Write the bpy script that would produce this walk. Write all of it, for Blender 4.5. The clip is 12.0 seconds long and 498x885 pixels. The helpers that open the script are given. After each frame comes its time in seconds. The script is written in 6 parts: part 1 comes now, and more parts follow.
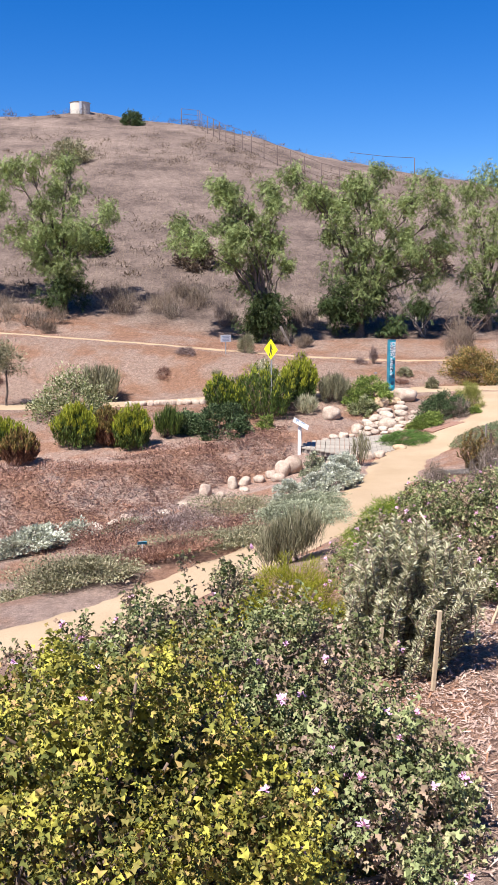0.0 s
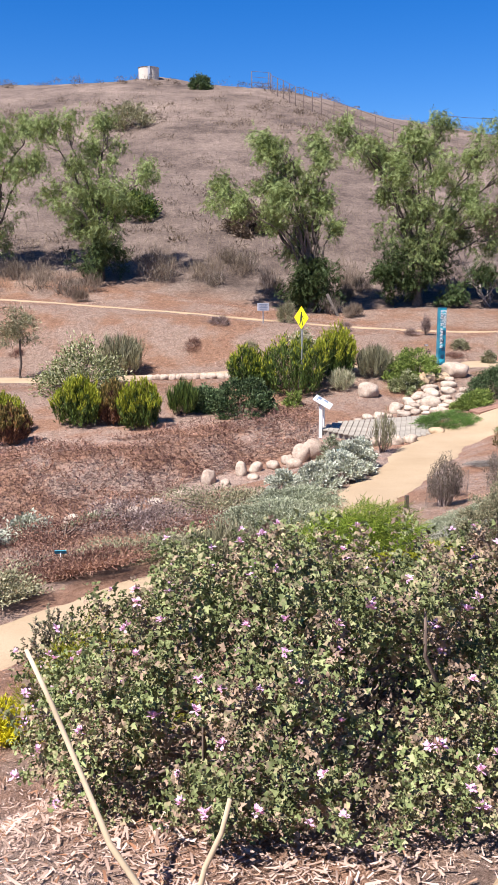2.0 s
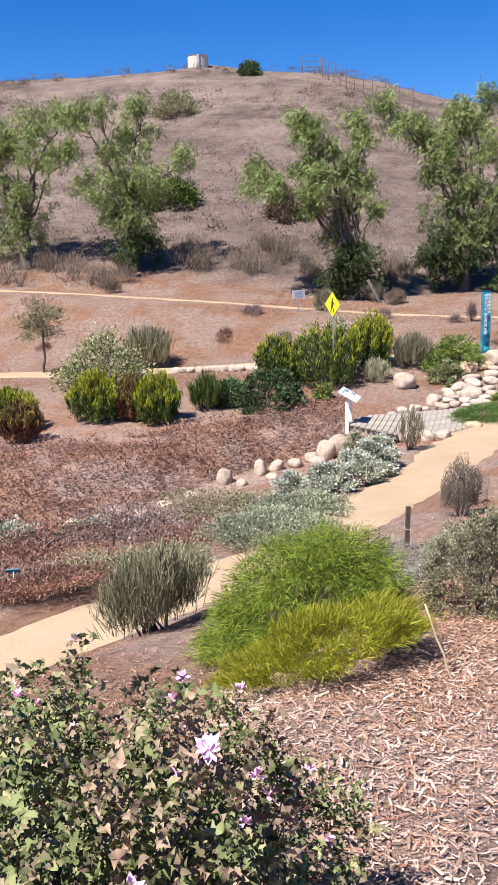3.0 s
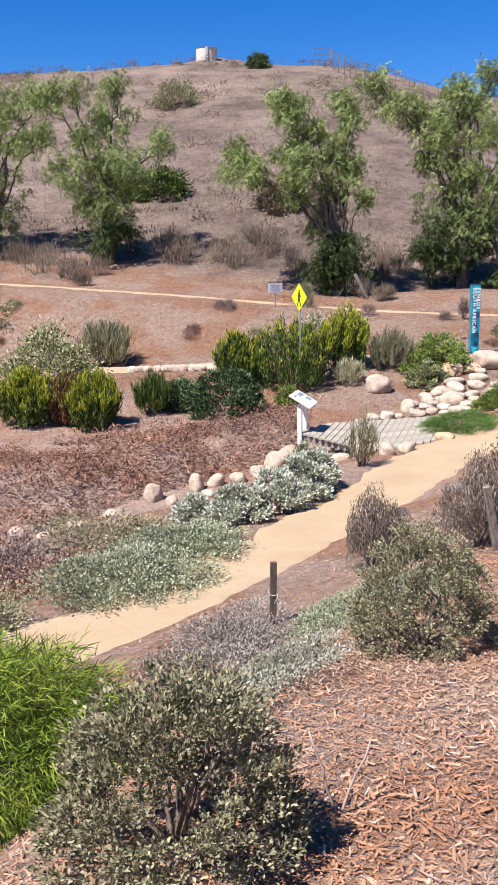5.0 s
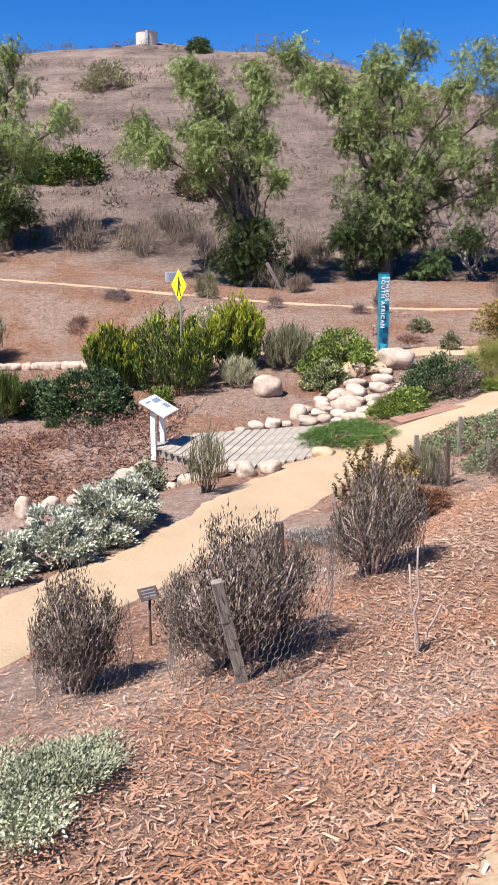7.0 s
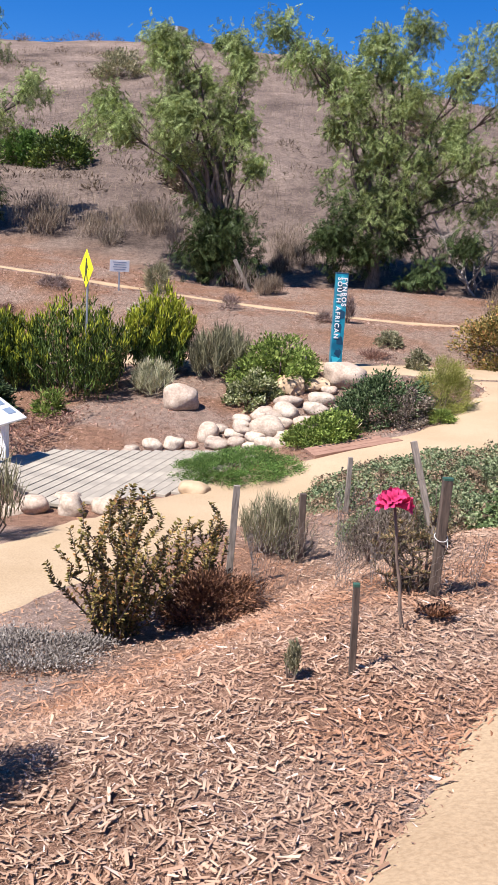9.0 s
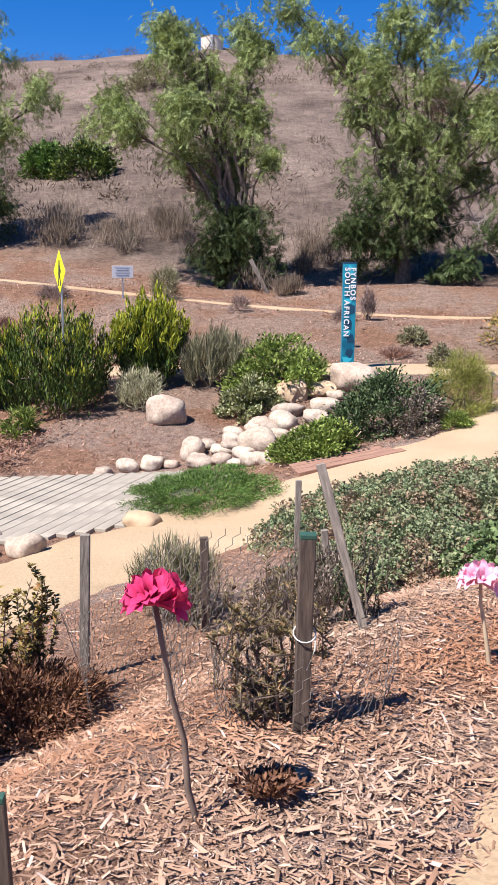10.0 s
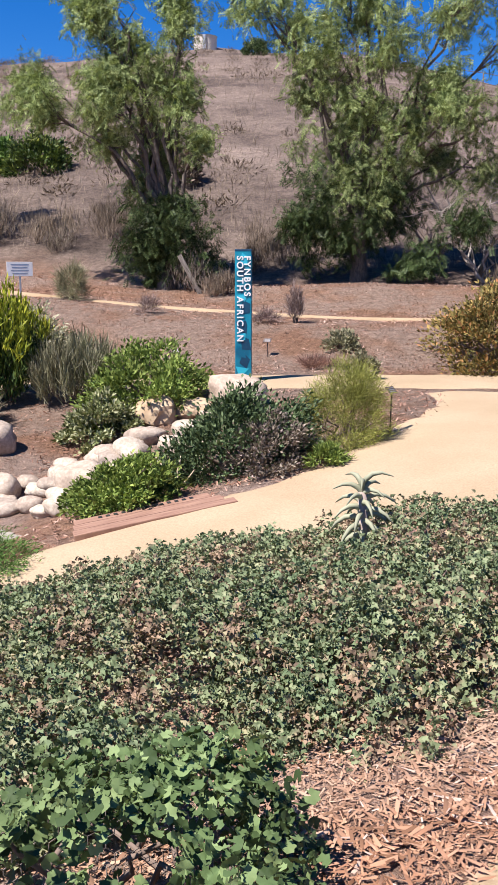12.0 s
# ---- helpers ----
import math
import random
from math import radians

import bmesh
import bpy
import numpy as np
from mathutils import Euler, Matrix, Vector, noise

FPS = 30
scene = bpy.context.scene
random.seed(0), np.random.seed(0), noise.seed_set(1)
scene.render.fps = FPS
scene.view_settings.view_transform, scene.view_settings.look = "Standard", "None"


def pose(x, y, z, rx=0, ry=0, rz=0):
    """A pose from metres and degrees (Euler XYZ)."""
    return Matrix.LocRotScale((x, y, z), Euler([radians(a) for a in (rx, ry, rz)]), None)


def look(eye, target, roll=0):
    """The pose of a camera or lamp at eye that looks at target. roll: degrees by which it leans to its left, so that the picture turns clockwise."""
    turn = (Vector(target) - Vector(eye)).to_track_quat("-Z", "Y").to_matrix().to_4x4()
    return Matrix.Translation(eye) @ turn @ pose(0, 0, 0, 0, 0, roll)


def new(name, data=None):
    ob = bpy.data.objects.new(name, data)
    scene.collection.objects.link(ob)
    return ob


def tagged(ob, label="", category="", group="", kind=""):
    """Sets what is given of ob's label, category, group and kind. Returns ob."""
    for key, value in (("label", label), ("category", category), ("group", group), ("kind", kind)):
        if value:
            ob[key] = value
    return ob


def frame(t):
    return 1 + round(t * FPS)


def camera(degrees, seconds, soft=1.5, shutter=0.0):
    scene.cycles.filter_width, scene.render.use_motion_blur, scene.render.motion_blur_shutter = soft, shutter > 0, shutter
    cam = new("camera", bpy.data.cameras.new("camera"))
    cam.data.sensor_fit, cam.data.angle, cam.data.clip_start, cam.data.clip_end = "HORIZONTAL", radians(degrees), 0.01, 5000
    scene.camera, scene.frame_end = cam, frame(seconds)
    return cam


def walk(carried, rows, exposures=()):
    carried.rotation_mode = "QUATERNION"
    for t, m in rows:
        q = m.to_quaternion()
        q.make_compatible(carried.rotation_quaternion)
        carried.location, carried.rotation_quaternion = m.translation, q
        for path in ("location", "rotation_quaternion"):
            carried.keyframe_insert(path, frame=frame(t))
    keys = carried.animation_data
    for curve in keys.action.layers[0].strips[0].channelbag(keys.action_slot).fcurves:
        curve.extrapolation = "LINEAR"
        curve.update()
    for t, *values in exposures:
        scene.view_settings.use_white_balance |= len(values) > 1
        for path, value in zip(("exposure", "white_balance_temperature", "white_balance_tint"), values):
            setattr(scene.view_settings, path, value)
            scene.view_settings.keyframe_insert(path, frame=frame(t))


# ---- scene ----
cam = camera(31.2, 12.0)
PATH = [
    (0, (-0.088, -0.378, 1.966), (-0.086, 1.593, 1.625), -0.2),
    (0.5, (0.407, 0.504, 1.854), (0.4, 2.473, 1.505), -0.2),
    (1, (0.853, 1.337, 1.753), (0.799, 3.304, 1.393), -0.2),
    (1.5, (1.301, 2.178, 1.655), (1.16, 4.137, 1.279), -0.4),
    (2, (1.738, 2.991, 1.54), (1.556, 4.943, 1.144), -0.4),
    (2.5, (2.191, 3.868, 1.452), (1.918, 5.806, 1.042), -1.4),
    (4.5, (3.484, 7.173, 0.928), (3.129, 9.097, 0.514), -1.6),
    (5, (3.816, 7.93, 0.88), (3.457, 9.855, 0.471), -1.1),
    (5.5, (4.155, 8.768, 0.81), (3.805, 10.695, 0.401), -1.1),
    (6, (4.505, 9.626, 0.719), (4.165, 11.554, 0.31), -1.0),
    (6.5, (4.886, 10.513, 0.636), (4.567, 12.444, 0.223), -0.9),
    (7, (5.24, 11.386, 0.556), (4.973, 13.323, 0.135), -0.5),
    (9, (6.886, 15.316, 0.088), (6.572, 17.251, -0.309), 3.5),
    (9.5, (7.353, 16.362, -0.039), (6.993, 18.291, -0.425), 0.7),
    (10, (7.66, 17.478, -0.178), (7.207, 19.389, -0.558), 0.4),
    (10.5, (7.961, 18.472, -0.279), (7.453, 20.371, -0.651), 0.3),
    (11, (8.3, 19.417, -0.353), (7.746, 21.303, -0.721), 0.2),
    (11.5, (8.652, 20.296, -0.422), (8.101, 22.184, -0.787), -0.0),
    (12, (9.038, 21.208, -0.448), (8.551, 23.114, -0.811), 0.0),
]
walk(cam, [(t, look(eye, target, roll)) for t, eye, target, roll in PATH], [(0.0, 1.02, 6050, 14), (12.0, 1.02, 6050, 14)])

# ---- world, sun, exposure ----
SUN_AZ, SUN_EL = 229.0, 57.0            # compass-like angle of the sun from +x, and its elevation, in degrees
world = bpy.data.worlds.new("sky")
scene.world = world
world.use_nodes = True
wn = world.node_tree
sky = wn.nodes.new("ShaderNodeTexSky")
sky.sky_type, sky.sun_disc = "NISHITA", False
sky.sun_elevation, sky.sun_rotation = radians(SUN_EL), radians(90 - SUN_AZ)
sky.air_density, sky.dust_density, sky.ozone_density, sky.altitude = 1.0, 0.0, 5.0, 900
wn.nodes["Background"].inputs["Strength"].default_value = 0.067
deep = wn.nodes.new("ShaderNodeHueSaturation")
deep.inputs["Saturation"].default_value = 1.37
deep.inputs["Hue"].default_value = 0.511
wn.links.new(sky.outputs[0], deep.inputs["Color"])
wn.links.new(deep.outputs[0], wn.nodes["Background"].inputs["Color"])
sun = new("sun", bpy.data.lights.new("sun", "SUN"))
sun.data.energy, sun.data.angle, sun.data.color = 5.0, radians(0.55), (1.0, 0.94, 0.85)
sd = Vector((math.cos(radians(SUN_AZ)) * math.cos(radians(SUN_EL)), math.sin(radians(SUN_AZ)) * math.cos(radians(SUN_EL)), math.sin(radians(SUN_EL))))
sun.matrix_world = look(sd * 60, (0, 0, 0))


# ---- materials ----
def nodes_of(name):
    m = bpy.data.materials.new(name)
    m.use_nodes = True
    return m, m.node_tree, m.node_tree.nodes["Principled BSDF"]


def ramp(nt, source, stops):
    r = nt.nodes.new("ShaderNodeValToRGB")
    while len(r.color_ramp.elements) < len(stops):
        r.color_ramp.elements.new(0.5)
    for e, (p, c) in zip(r.color_ramp.elements, stops):
        e.position, e.color = p, (*c, 1)
    nt.links.new(source, r.inputs[0])
    return r.outputs[0]


def noise_of(nt, scale, detail=4, coords="Object", rough=0.55, distortion=0.0):
    c = nt.nodes.new("ShaderNodeTexCoord")
    n = nt.nodes.new("ShaderNodeTexNoise")
    n.inputs["Scale"].default_value, n.inputs["Detail"].default_value = scale, detail
    n.inputs["Roughness"].default_value, n.inputs["Distortion"].default_value = rough, distortion
    nt.links.new(c.outputs[coords], n.inputs["Vector"])
    return n.outputs["Fac"]


def mixed(nt, fac, a, b, how="MIX"):
    m = nt.nodes.new("ShaderNodeMix")
    m.data_type, m.blend_type = "RGBA", how
    for sock, v in ((m.inputs[0], fac), (m.inputs[6], a), (m.inputs[7], b)):
        if isinstance(v, (int, float)):
            sock.default_value = v
        elif isinstance(v, tuple):
            sock.default_value = (*v, 1)
        else:
            nt.links.new(v, sock)
    return m.outputs[2]


def bumped(nt, bsdf, source, strength, distance):
    b = nt.nodes.new("ShaderNodeBump")
    b.inputs["Strength"].default_value, b.inputs["Distance"].default_value = strength, distance
    nt.links.new(source, b.inputs["Height"])
    nt.links.new(b.outputs[0], bsdf.inputs["Normal"])


def leaf_material(name, stops, rough=0.5, through_light=0.3, patch=1.3, spec=0.12, tones=((0.62, 0.6, 0.55), (1.15, 1.15, 1.1)), dry=None, dry_at=0.55, dry_scale=11.0):
    """Leaves: each takes its own colour from the ramp, with slow patches over the plant."""
    m, nt, b = nodes_of(name)
    g = nt.nodes.new("ShaderNodeNewGeometry")
    col = ramp(nt, g.outputs["Random Per Island"], stops)
    big = ramp(nt, noise_of(nt, patch, 3), [(0.38, tones[0]), (0.62, tones[1])])
    col = mixed(nt, 0.8, col, big, "MULTIPLY")
    if dry:
        # withered sprigs among the green ones
        k = ramp(nt, noise_of(nt, dry_scale, 3), [(dry_at - 0.03, (0, 0, 0)), (dry_at + 0.05, (1, 1, 1))])
        col = mixed(nt, k, col, mixed(nt, 1.0, ramp(nt, g.outputs["Random Per Island"], [(0, (0.4, 0.4, 0.4)), (1, (1.25, 1.2, 1.15))]), dry, "MULTIPLY"))
    nt.links.new(col, b.inputs["Base Color"])
    b.inputs["Roughness"].default_value, b.inputs["Specular IOR Level"].default_value = rough, spec
    t = nt.nodes.new("ShaderNodeBsdfTranslucent")
    nt.links.new(mixed(nt, 0.5, col, (0.9, 1.0, 0.3), "MULTIPLY"), t.inputs["Color"])
    x = nt.nodes.new("ShaderNodeMixShader")
    x.inputs[0].default_value = through_light * 0.65
    nt.links.new(b.outputs[0], x.inputs[1])
    nt.links.new(t.outputs[0], x.inputs[2])
    nt.links.new(x.outputs[0], nt.nodes["Material Output"].inputs["Surface"])
    return m


def plain(name, a, b_col, scale=8.0, rough=0.7, bump=0.0, bump_dist=0.01, metal=0.0, detail=6, stretch=None):
    """A surface that varies between two colours, with fine relief."""
    m, nt, b = nodes_of(name)
    f = noise_of(nt, scale, detail)
    if stretch:
        n = f.node
        mp = nt.nodes.new("ShaderNodeMapping")
        mp.inputs["Scale"].default_value = stretch
        nt.links.new(n.inputs["Vector"].links[0].from_socket, mp.inputs["Vector"])
        nt.links.new(mp.outputs[0], n.inputs["Vector"])
    nt.links.new(ramp(nt, f, [(0.3, a), (0.7, b_col)]), b.inputs["Base Color"])
    b.inputs["Roughness"].default_value, b.inputs["Metallic"].default_value = rough, metal
    if bump:
        bumped(nt, b, f, bump, bump_dist)
    return m


def mulch_material():
    m, nt, b = nodes_of("wood_mulch")
    v = nt.nodes.new("ShaderNodeTexVoronoi")
    c = nt.nodes.new("ShaderNodeTexCoord")
    mp = nt.nodes.new("ShaderNodeMapping")
    mp.inputs["Scale"].default_value = (34, 52, 36)
    warp = noise_of(nt, 3.0, 3)
    add = nt.nodes.new("ShaderNodeVectorMath")
    add.operation = "ADD"
    nt.links.new(c.outputs["Object"], add.inputs[0])
    nt.links.new(warp, add.inputs[1])
    nt.links.new(add.outputs[0], mp.inputs["Vector"])
    nt.links.new(mp.outputs[0], v.inputs["Vector"])
    sep = nt.nodes.new("ShaderNodeSeparateColor")
    nt.links.new(v.outputs["Color"], sep.inputs[0])
    chip = ramp(nt, sep.outputs[0], [(0.0, (0.16, 0.11, 0.082)), (0.3, (0.33, 0.235, 0.18)), (0.65, (0.49, 0.365, 0.29)), (1.0, (0.68, 0.55, 0.46))])
    fade = ramp(nt, noise_of(nt, 0.55, 4), [(0.42, (0.94, 0.71, 0.57)), (0.56, (1.06, 1.0, 0.97))])
    col = mixed(nt, 1.0, chip, fade, "MULTIPLY")
    speck = ramp(nt, noise_of(nt, 7.0, 6, rough=0.8), [(0.36, (0.45, 0.42, 0.40)), (0.5, (1, 1, 1)), (0.66, (1.55, 1.5, 1.45))])
    col = mixed(nt, 0.55, col, speck, "MULTIPLY")
    # bare and grassy hillside where the attribute says so
    at = nt.nodes.new("ShaderNodeAttribute")
    at.attribute_name = "wild"
    dry = ramp(nt, noise_of(nt, 0.16, 8, rough=0.72), [(0.32, (0.085, 0.066, 0.054)), (0.48, (0.20, 0.158, 0.13)), (0.70, (0.32, 0.258, 0.21))])
    dry = mixed(nt, 0.8, dry, ramp(nt, noise_of(nt, 1.7, 8, rough=0.75), [(0.3, (0.5, 0.45, 0.45)), (0.7, (1.25, 1.2, 1.15))]), "MULTIPLY")
    dry = mixed(nt, 0.75, dry, ramp(nt, noise_of(nt, 7.0, 6, rough=0.8), [(0.38, (0.5, 0.47, 0.46)), (0.6, (1.3, 1.25, 1.2))]), "MULTIPLY")
    aged = nt.nodes.new("ShaderNodeAttribute")
    aged.attribute_name = "aged"
    col = mixed(nt, aged.outputs["Fac"], col, mixed(nt, 1.0, col, (0.70, 0.69, 0.66), "MULTIPLY"))
    col = mixed(nt, at.outputs["Fac"], col, dry)
    nt.links.new(col, b.inputs["Base Color"])
    b.inputs["Roughness"].default_value, b.inputs["Specular IOR Level"].default_value = 0.9, 0.15
    bumped(nt, b, v.outputs["Distance"], 0.9, 0.02)
    return m


def sand_material(name, a, c, worn):
    m, nt, b = nodes_of(name)
    col = ramp(nt, noise_of(nt, 0.9, 6), [(0.3, a), (0.7, c)])
    grit = ramp(nt, noise_of(nt, 60, 3), [(0.35, (0.82, 0.8, 0.78)), (0.6, (1.05, 1.05, 1.05))])
    col = mixed(nt, 0.8, col, grit, "MULTIPLY")
    spot = ramp(nt, noise_of(nt, 14, 5, rough=0.7), [(0.66, (1, 1, 1)), (0.74, worn)])
    col = mixed(nt, 0.7, col, spot, "MULTIPLY")
    nt.links.new(col, b.inputs["Base Color"])
    b.inputs["Roughness"].default_value, b.inputs["Specular IOR Level"].default_value = 0.95, 0.1
    bumped(nt, b, noise_of(nt, 35, 6), 0.5, 0.01)
    return m


M_MULCH = mulch_material()
M_SAND = sand_material("decomposed_granite", (0.36, 0.262, 0.158), (0.43, 0.322, 0.205), (0.62, 0.5, 0.38))
M_TRAIL = sand_material("trodden_earth", (0.325, 0.228, 0.135), (0.415, 0.305, 0.188), (0.55, 0.42, 0.33))
def rock_material():
    """Pale river rock: each stone with its own tone, grey to pinkish, with grain and stains."""
    m, nt, b = nodes_of("pale_river_rock")
    o = nt.nodes.new("ShaderNodeObjectInfo")
    col = ramp(nt, noise_of(nt, 3.4, 8, rough=0.65), [(0.28, (0.32, 0.26, 0.205)), (0.5, (0.46, 0.39, 0.32)), (0.72, (0.57, 0.50, 0.42))])
    col = mixed(nt, 1.0, col, ramp(nt, o.outputs["Random"], [(0, (0.80, 0.76, 0.72)), (0.35, (1.0, 0.90, 0.83)), (0.7, (1.0, 0.95, 0.88)), (1, (1.14, 1.1, 1.03))]), "MULTIPLY")
    col = mixed(nt, 0.6, col, ramp(nt, noise_of(nt, 26, 4, rough=0.7), [(0.4, (0.7, 0.68, 0.66)), (0.6, (1.1, 1.1, 1.1))]), "MULTIPLY")
    nt.links.new(col, b.inputs["Base Color"])
    b.inputs["Roughness"].default_value, b.inputs["Specular IOR Level"].default_value = 0.9, 0.2
    bumped(nt, b, noise_of(nt, 9, 8, rough=0.7), 0.6, 0.03)
    return m


M_ROCK = rock_material()
M_ROCK_TAN = plain("ochre_rock", (0.34, 0.225, 0.125), (0.52, 0.38, 0.235), 4.0, 0.85, 0.6, 0.03)
M_STAKE = plain("weathered_stake", (0.10, 0.08, 0.062), (0.33, 0.275, 0.22), 9, 0.85, 0.6, 0.01, stretch=(6, 6, 0.8))
M_DARKSTAKE = plain("dark_stake", (0.04, 0.028, 0.02), (0.13, 0.09, 0.065), 9, 0.85, 0.6, 0.01, stretch=(6, 6, 0.8))
M_DECK = plain("grey_deck_board", (0.22, 0.19, 0.15), (0.40, 0.345, 0.265), 2.2, 0.85, 0.4, 0.006)
M_DECKSIDE = plain("deck_beam", (0.16, 0.13, 0.10), (0.30, 0.25, 0.2), 5, 0.85, 0.4, 0.01)
M_WHITE = plain("white_paint", (0.70, 0.68, 0.64), (0.82, 0.80, 0.77), 6, 0.5, 0.1, 0.004)
M_YELLOW = plain("sign_yellow", (0.80, 0.76, 0.0), (0.86, 0.83, 0.01), 3, 0.4)
M_BLACK = plain("black_print", (0.012, 0.012, 0.012), (0.03, 0.03, 0.03), 5, 0.5)
M_STEEL = plain("galvanised_steel", (0.38, 0.38, 0.38), (0.55, 0.55, 0.55), 20, 0.45, metal=0.7)
M_IRON = plain("rusty_iron", (0.05, 0.035, 0.03), (0.13, 0.08, 0.06), 15, 0.7, 0.3, 0.004)
M_WIRE = plain("chicken_wire", (0.13, 0.10, 0.08), (0.30, 0.255, 0.22), 20, 0.7, metal=0.2)
M_TEAL = plain("teal_panel", (0.004, 0.10, 0.17), (0.012, 0.27, 0.36), 2.6, 0.35, detail=1)
M_NAVY = plain("navy_print", (0.005, 0.035, 0.075), (0.01, 0.06, 0.11), 4, 0.35)
M_SKYBLUE = plain("pale_blue_print", (0.03, 0.36, 0.48), (0.05, 0.42, 0.52), 4, 0.35)
M_REDBOARD = plain("red_timber", (0.20, 0.10, 0.065), (0.33, 0.19, 0.125), 4, 0.85, 0.6, 0.012, stretch=(1, 8, 1))
M_BARK = plain("tree_bark", (0.05, 0.038, 0.03), (0.17, 0.13, 0.10), 7, 0.9, 0.9, 0.05, stretch=(3, 3, 0.7))
M_PALEBARK = plain("pale_bark", (0.22, 0.18, 0.15), (0.40, 0.34, 0.29), 7, 0.9, 0.6, 0.03, stretch=(3, 3, 0.7))
M_TWIG = plain("twig", (0.10, 0.07, 0.05), (0.24, 0.17, 0.13), 12, 0.9)
M_DRYTWIG = plain("dry_twig", (0.24, 0.17, 0.14), (0.42, 0.33, 0.28), 12, 0.9)
M_STALK = plain("dry_stalk", (0.42, 0.32, 0.20), (0.58, 0.46, 0.30), 12, 0.85)
M_TANK = plain("tank_concrete", (0.50, 0.44, 0.36), (0.62, 0.56, 0.47), 0.6, 0.85, 0.2, 0.03)
M_ROPE = plain("pale_rope", (0.55, 0.52, 0.47), (0.68, 0.65, 0.6), 40, 0.9)
M_GREENCAP = plain("green_cap", (0.015, 0.05, 0.035), (0.035, 0.10, 0.065), 9, 0.7)
M_PINK = leaf_material("pink_petal", [(0, (0.72, 0.20, 0.36)), (0.5, (0.84, 0.40, 0.54)), (1, (0.90, 0.68, 0.74))], 0.5, 0.3, tones=((0.95, 0.9, 0.92), (1.08, 1.1, 1.1)), patch=18.0)
M_MAGENTA = leaf_material("magenta_petal", [(0, (0.50, 0.02, 0.11)), (0.6, (0.72, 0.06, 0.20)), (1, (0.80, 0.25, 0.36))], 0.5, 0.3)
M_MAUVE = leaf_material("mauve_petal", [(0, (0.62, 0.27, 0.48)), (0.5, (0.80, 0.46, 0.66)), (1, (0.88, 0.66, 0.78))], 0.5, 0.3, tones=((0.9, 0.9, 0.9), (1.1, 1.1, 1.1)))
M_CHIP = leaf_material("wood_chip", [(0, (0.19, 0.128, 0.088)), (0.3, (0.295, 0.20, 0.142)), (0.7, (0.375, 0.267, 0.192)), (0.94, (0.43, 0.322, 0.238)), (1, (0.53, 0.425, 0.33))], 0.95, 0.0, 0.7, 0.05, ((0.98, 0.63, 0.44), (1.10, 1.02, 0.96)))
M_PALECHIP = leaf_material("bleached_wood_chip", [(0, (0.25, 0.18, 0.138)), (0.3, (0.405, 0.30, 0.24)), (0.7, (0.51, 0.39, 0.32)), (1, (0.63, 0.515, 0.435))], 0.95, 0.0, 0.7, 0.05, ((0.92, 0.82, 0.76), (1.08, 1.03, 0.99)))
M_OLDCHIP = leaf_material("old_wood_chip", [(0, (0.15, 0.085, 0.06)), (0.4, (0.31, 0.19, 0.14)), (0.8, (0.46, 0.32, 0.25)), (1, (0.58, 0.45, 0.37))], 0.95, 0.0, 0.6, 0.05, ((0.85, 0.62, 0.5), (1.08, 1.0, 0.96)))

G = leaf_material
M_PELARG = G("pelargonium_leaf", [(0, (0.09, 0.105, 0.045)), (0.4, (0.22, 0.255, 0.105)), (0.8, (0.345, 0.38, 0.175)), (1, (0.43, 0.38, 0.22))], 0.75, 0.25, 2.2, spec=0.08, dry=(0.39, 0.285, 0.205), dry_at=0.53, dry_scale=7.0)
M_PELARGY = G("yellowing_leaf", [(0, (0.08, 0.095, 0.028)), (0.45, (0.20, 0.205, 0.055)), (0.8, (0.38, 0.30, 0.10)), (1, (0.46, 0.29, 0.14))], 0.75, 0.25, 3.0, spec=0.08, dry=(0.50, 0.475, 0.085), dry_at=0.51, dry_scale=5.5)
M_IVY = G("groundcover_leaf", [(0, (0.10, 0.13, 0.07)), (0.5, (0.21, 0.255, 0.145)), (0.85, (0.30, 0.335, 0.205)), (1, (0.37, 0.325, 0.215))], 0.7, 0.25, 1.1, spec=0.12, tones=((0.7, 0.78, 0.66), (1.15, 1.05, 0.92)), dry=(0.33, 0.235, 0.16), dry_at=0.535, dry_scale=4.5)
M_GREY = G("grey_leaf", [(0, (0.19, 0.185, 0.10)), (0.45, (0.40, 0.395, 0.25)), (0.8, (0.60, 0.57, 0.41)), (1, (0.62, 0.50, 0.35))], 0.8, 0.25, 5.0, spec=0.05)
M_REED = G("rushy_grey_leaf", [(0, (0.11, 0.10, 0.06)), (0.5, (0.25, 0.24, 0.14)), (1, (0.40, 0.36, 0.24))], 0.7, 0.2)
M_OLIVE = G("olive_leaf", [(0, (0.13, 0.125, 0.075)), (0.5, (0.28, 0.265, 0.16)), (0.85, (0.42, 0.39, 0.25)), (1, (0.44, 0.34, 0.23))], 0.7, 0.25, spec=0.15)
M_TWIGLEAF = G("twiggy_brown_leaf", [(0, (0.075, 0.055, 0.045)), (0.5, (0.19, 0.15, 0.115)), (0.85, (0.32, 0.27, 0.21)), (1, (0.40, 0.30, 0.28))], 0.8, 0.15)
M_LIME = G("lime_needle", [(0, (0.06, 0.095, 0.014)), (0.5, (0.155, 0.225, 0.028)), (1, (0.36, 0.41, 0.06))], 0.7, 0.3, 5.0, spec=0.08)
M_GOLD = G("gold_needle", [(0, (0.13, 0.14, 0.012)), (0.5, (0.30, 0.31, 0.025)), (1, (0.46, 0.42, 0.05))], 0.55, 0.35)
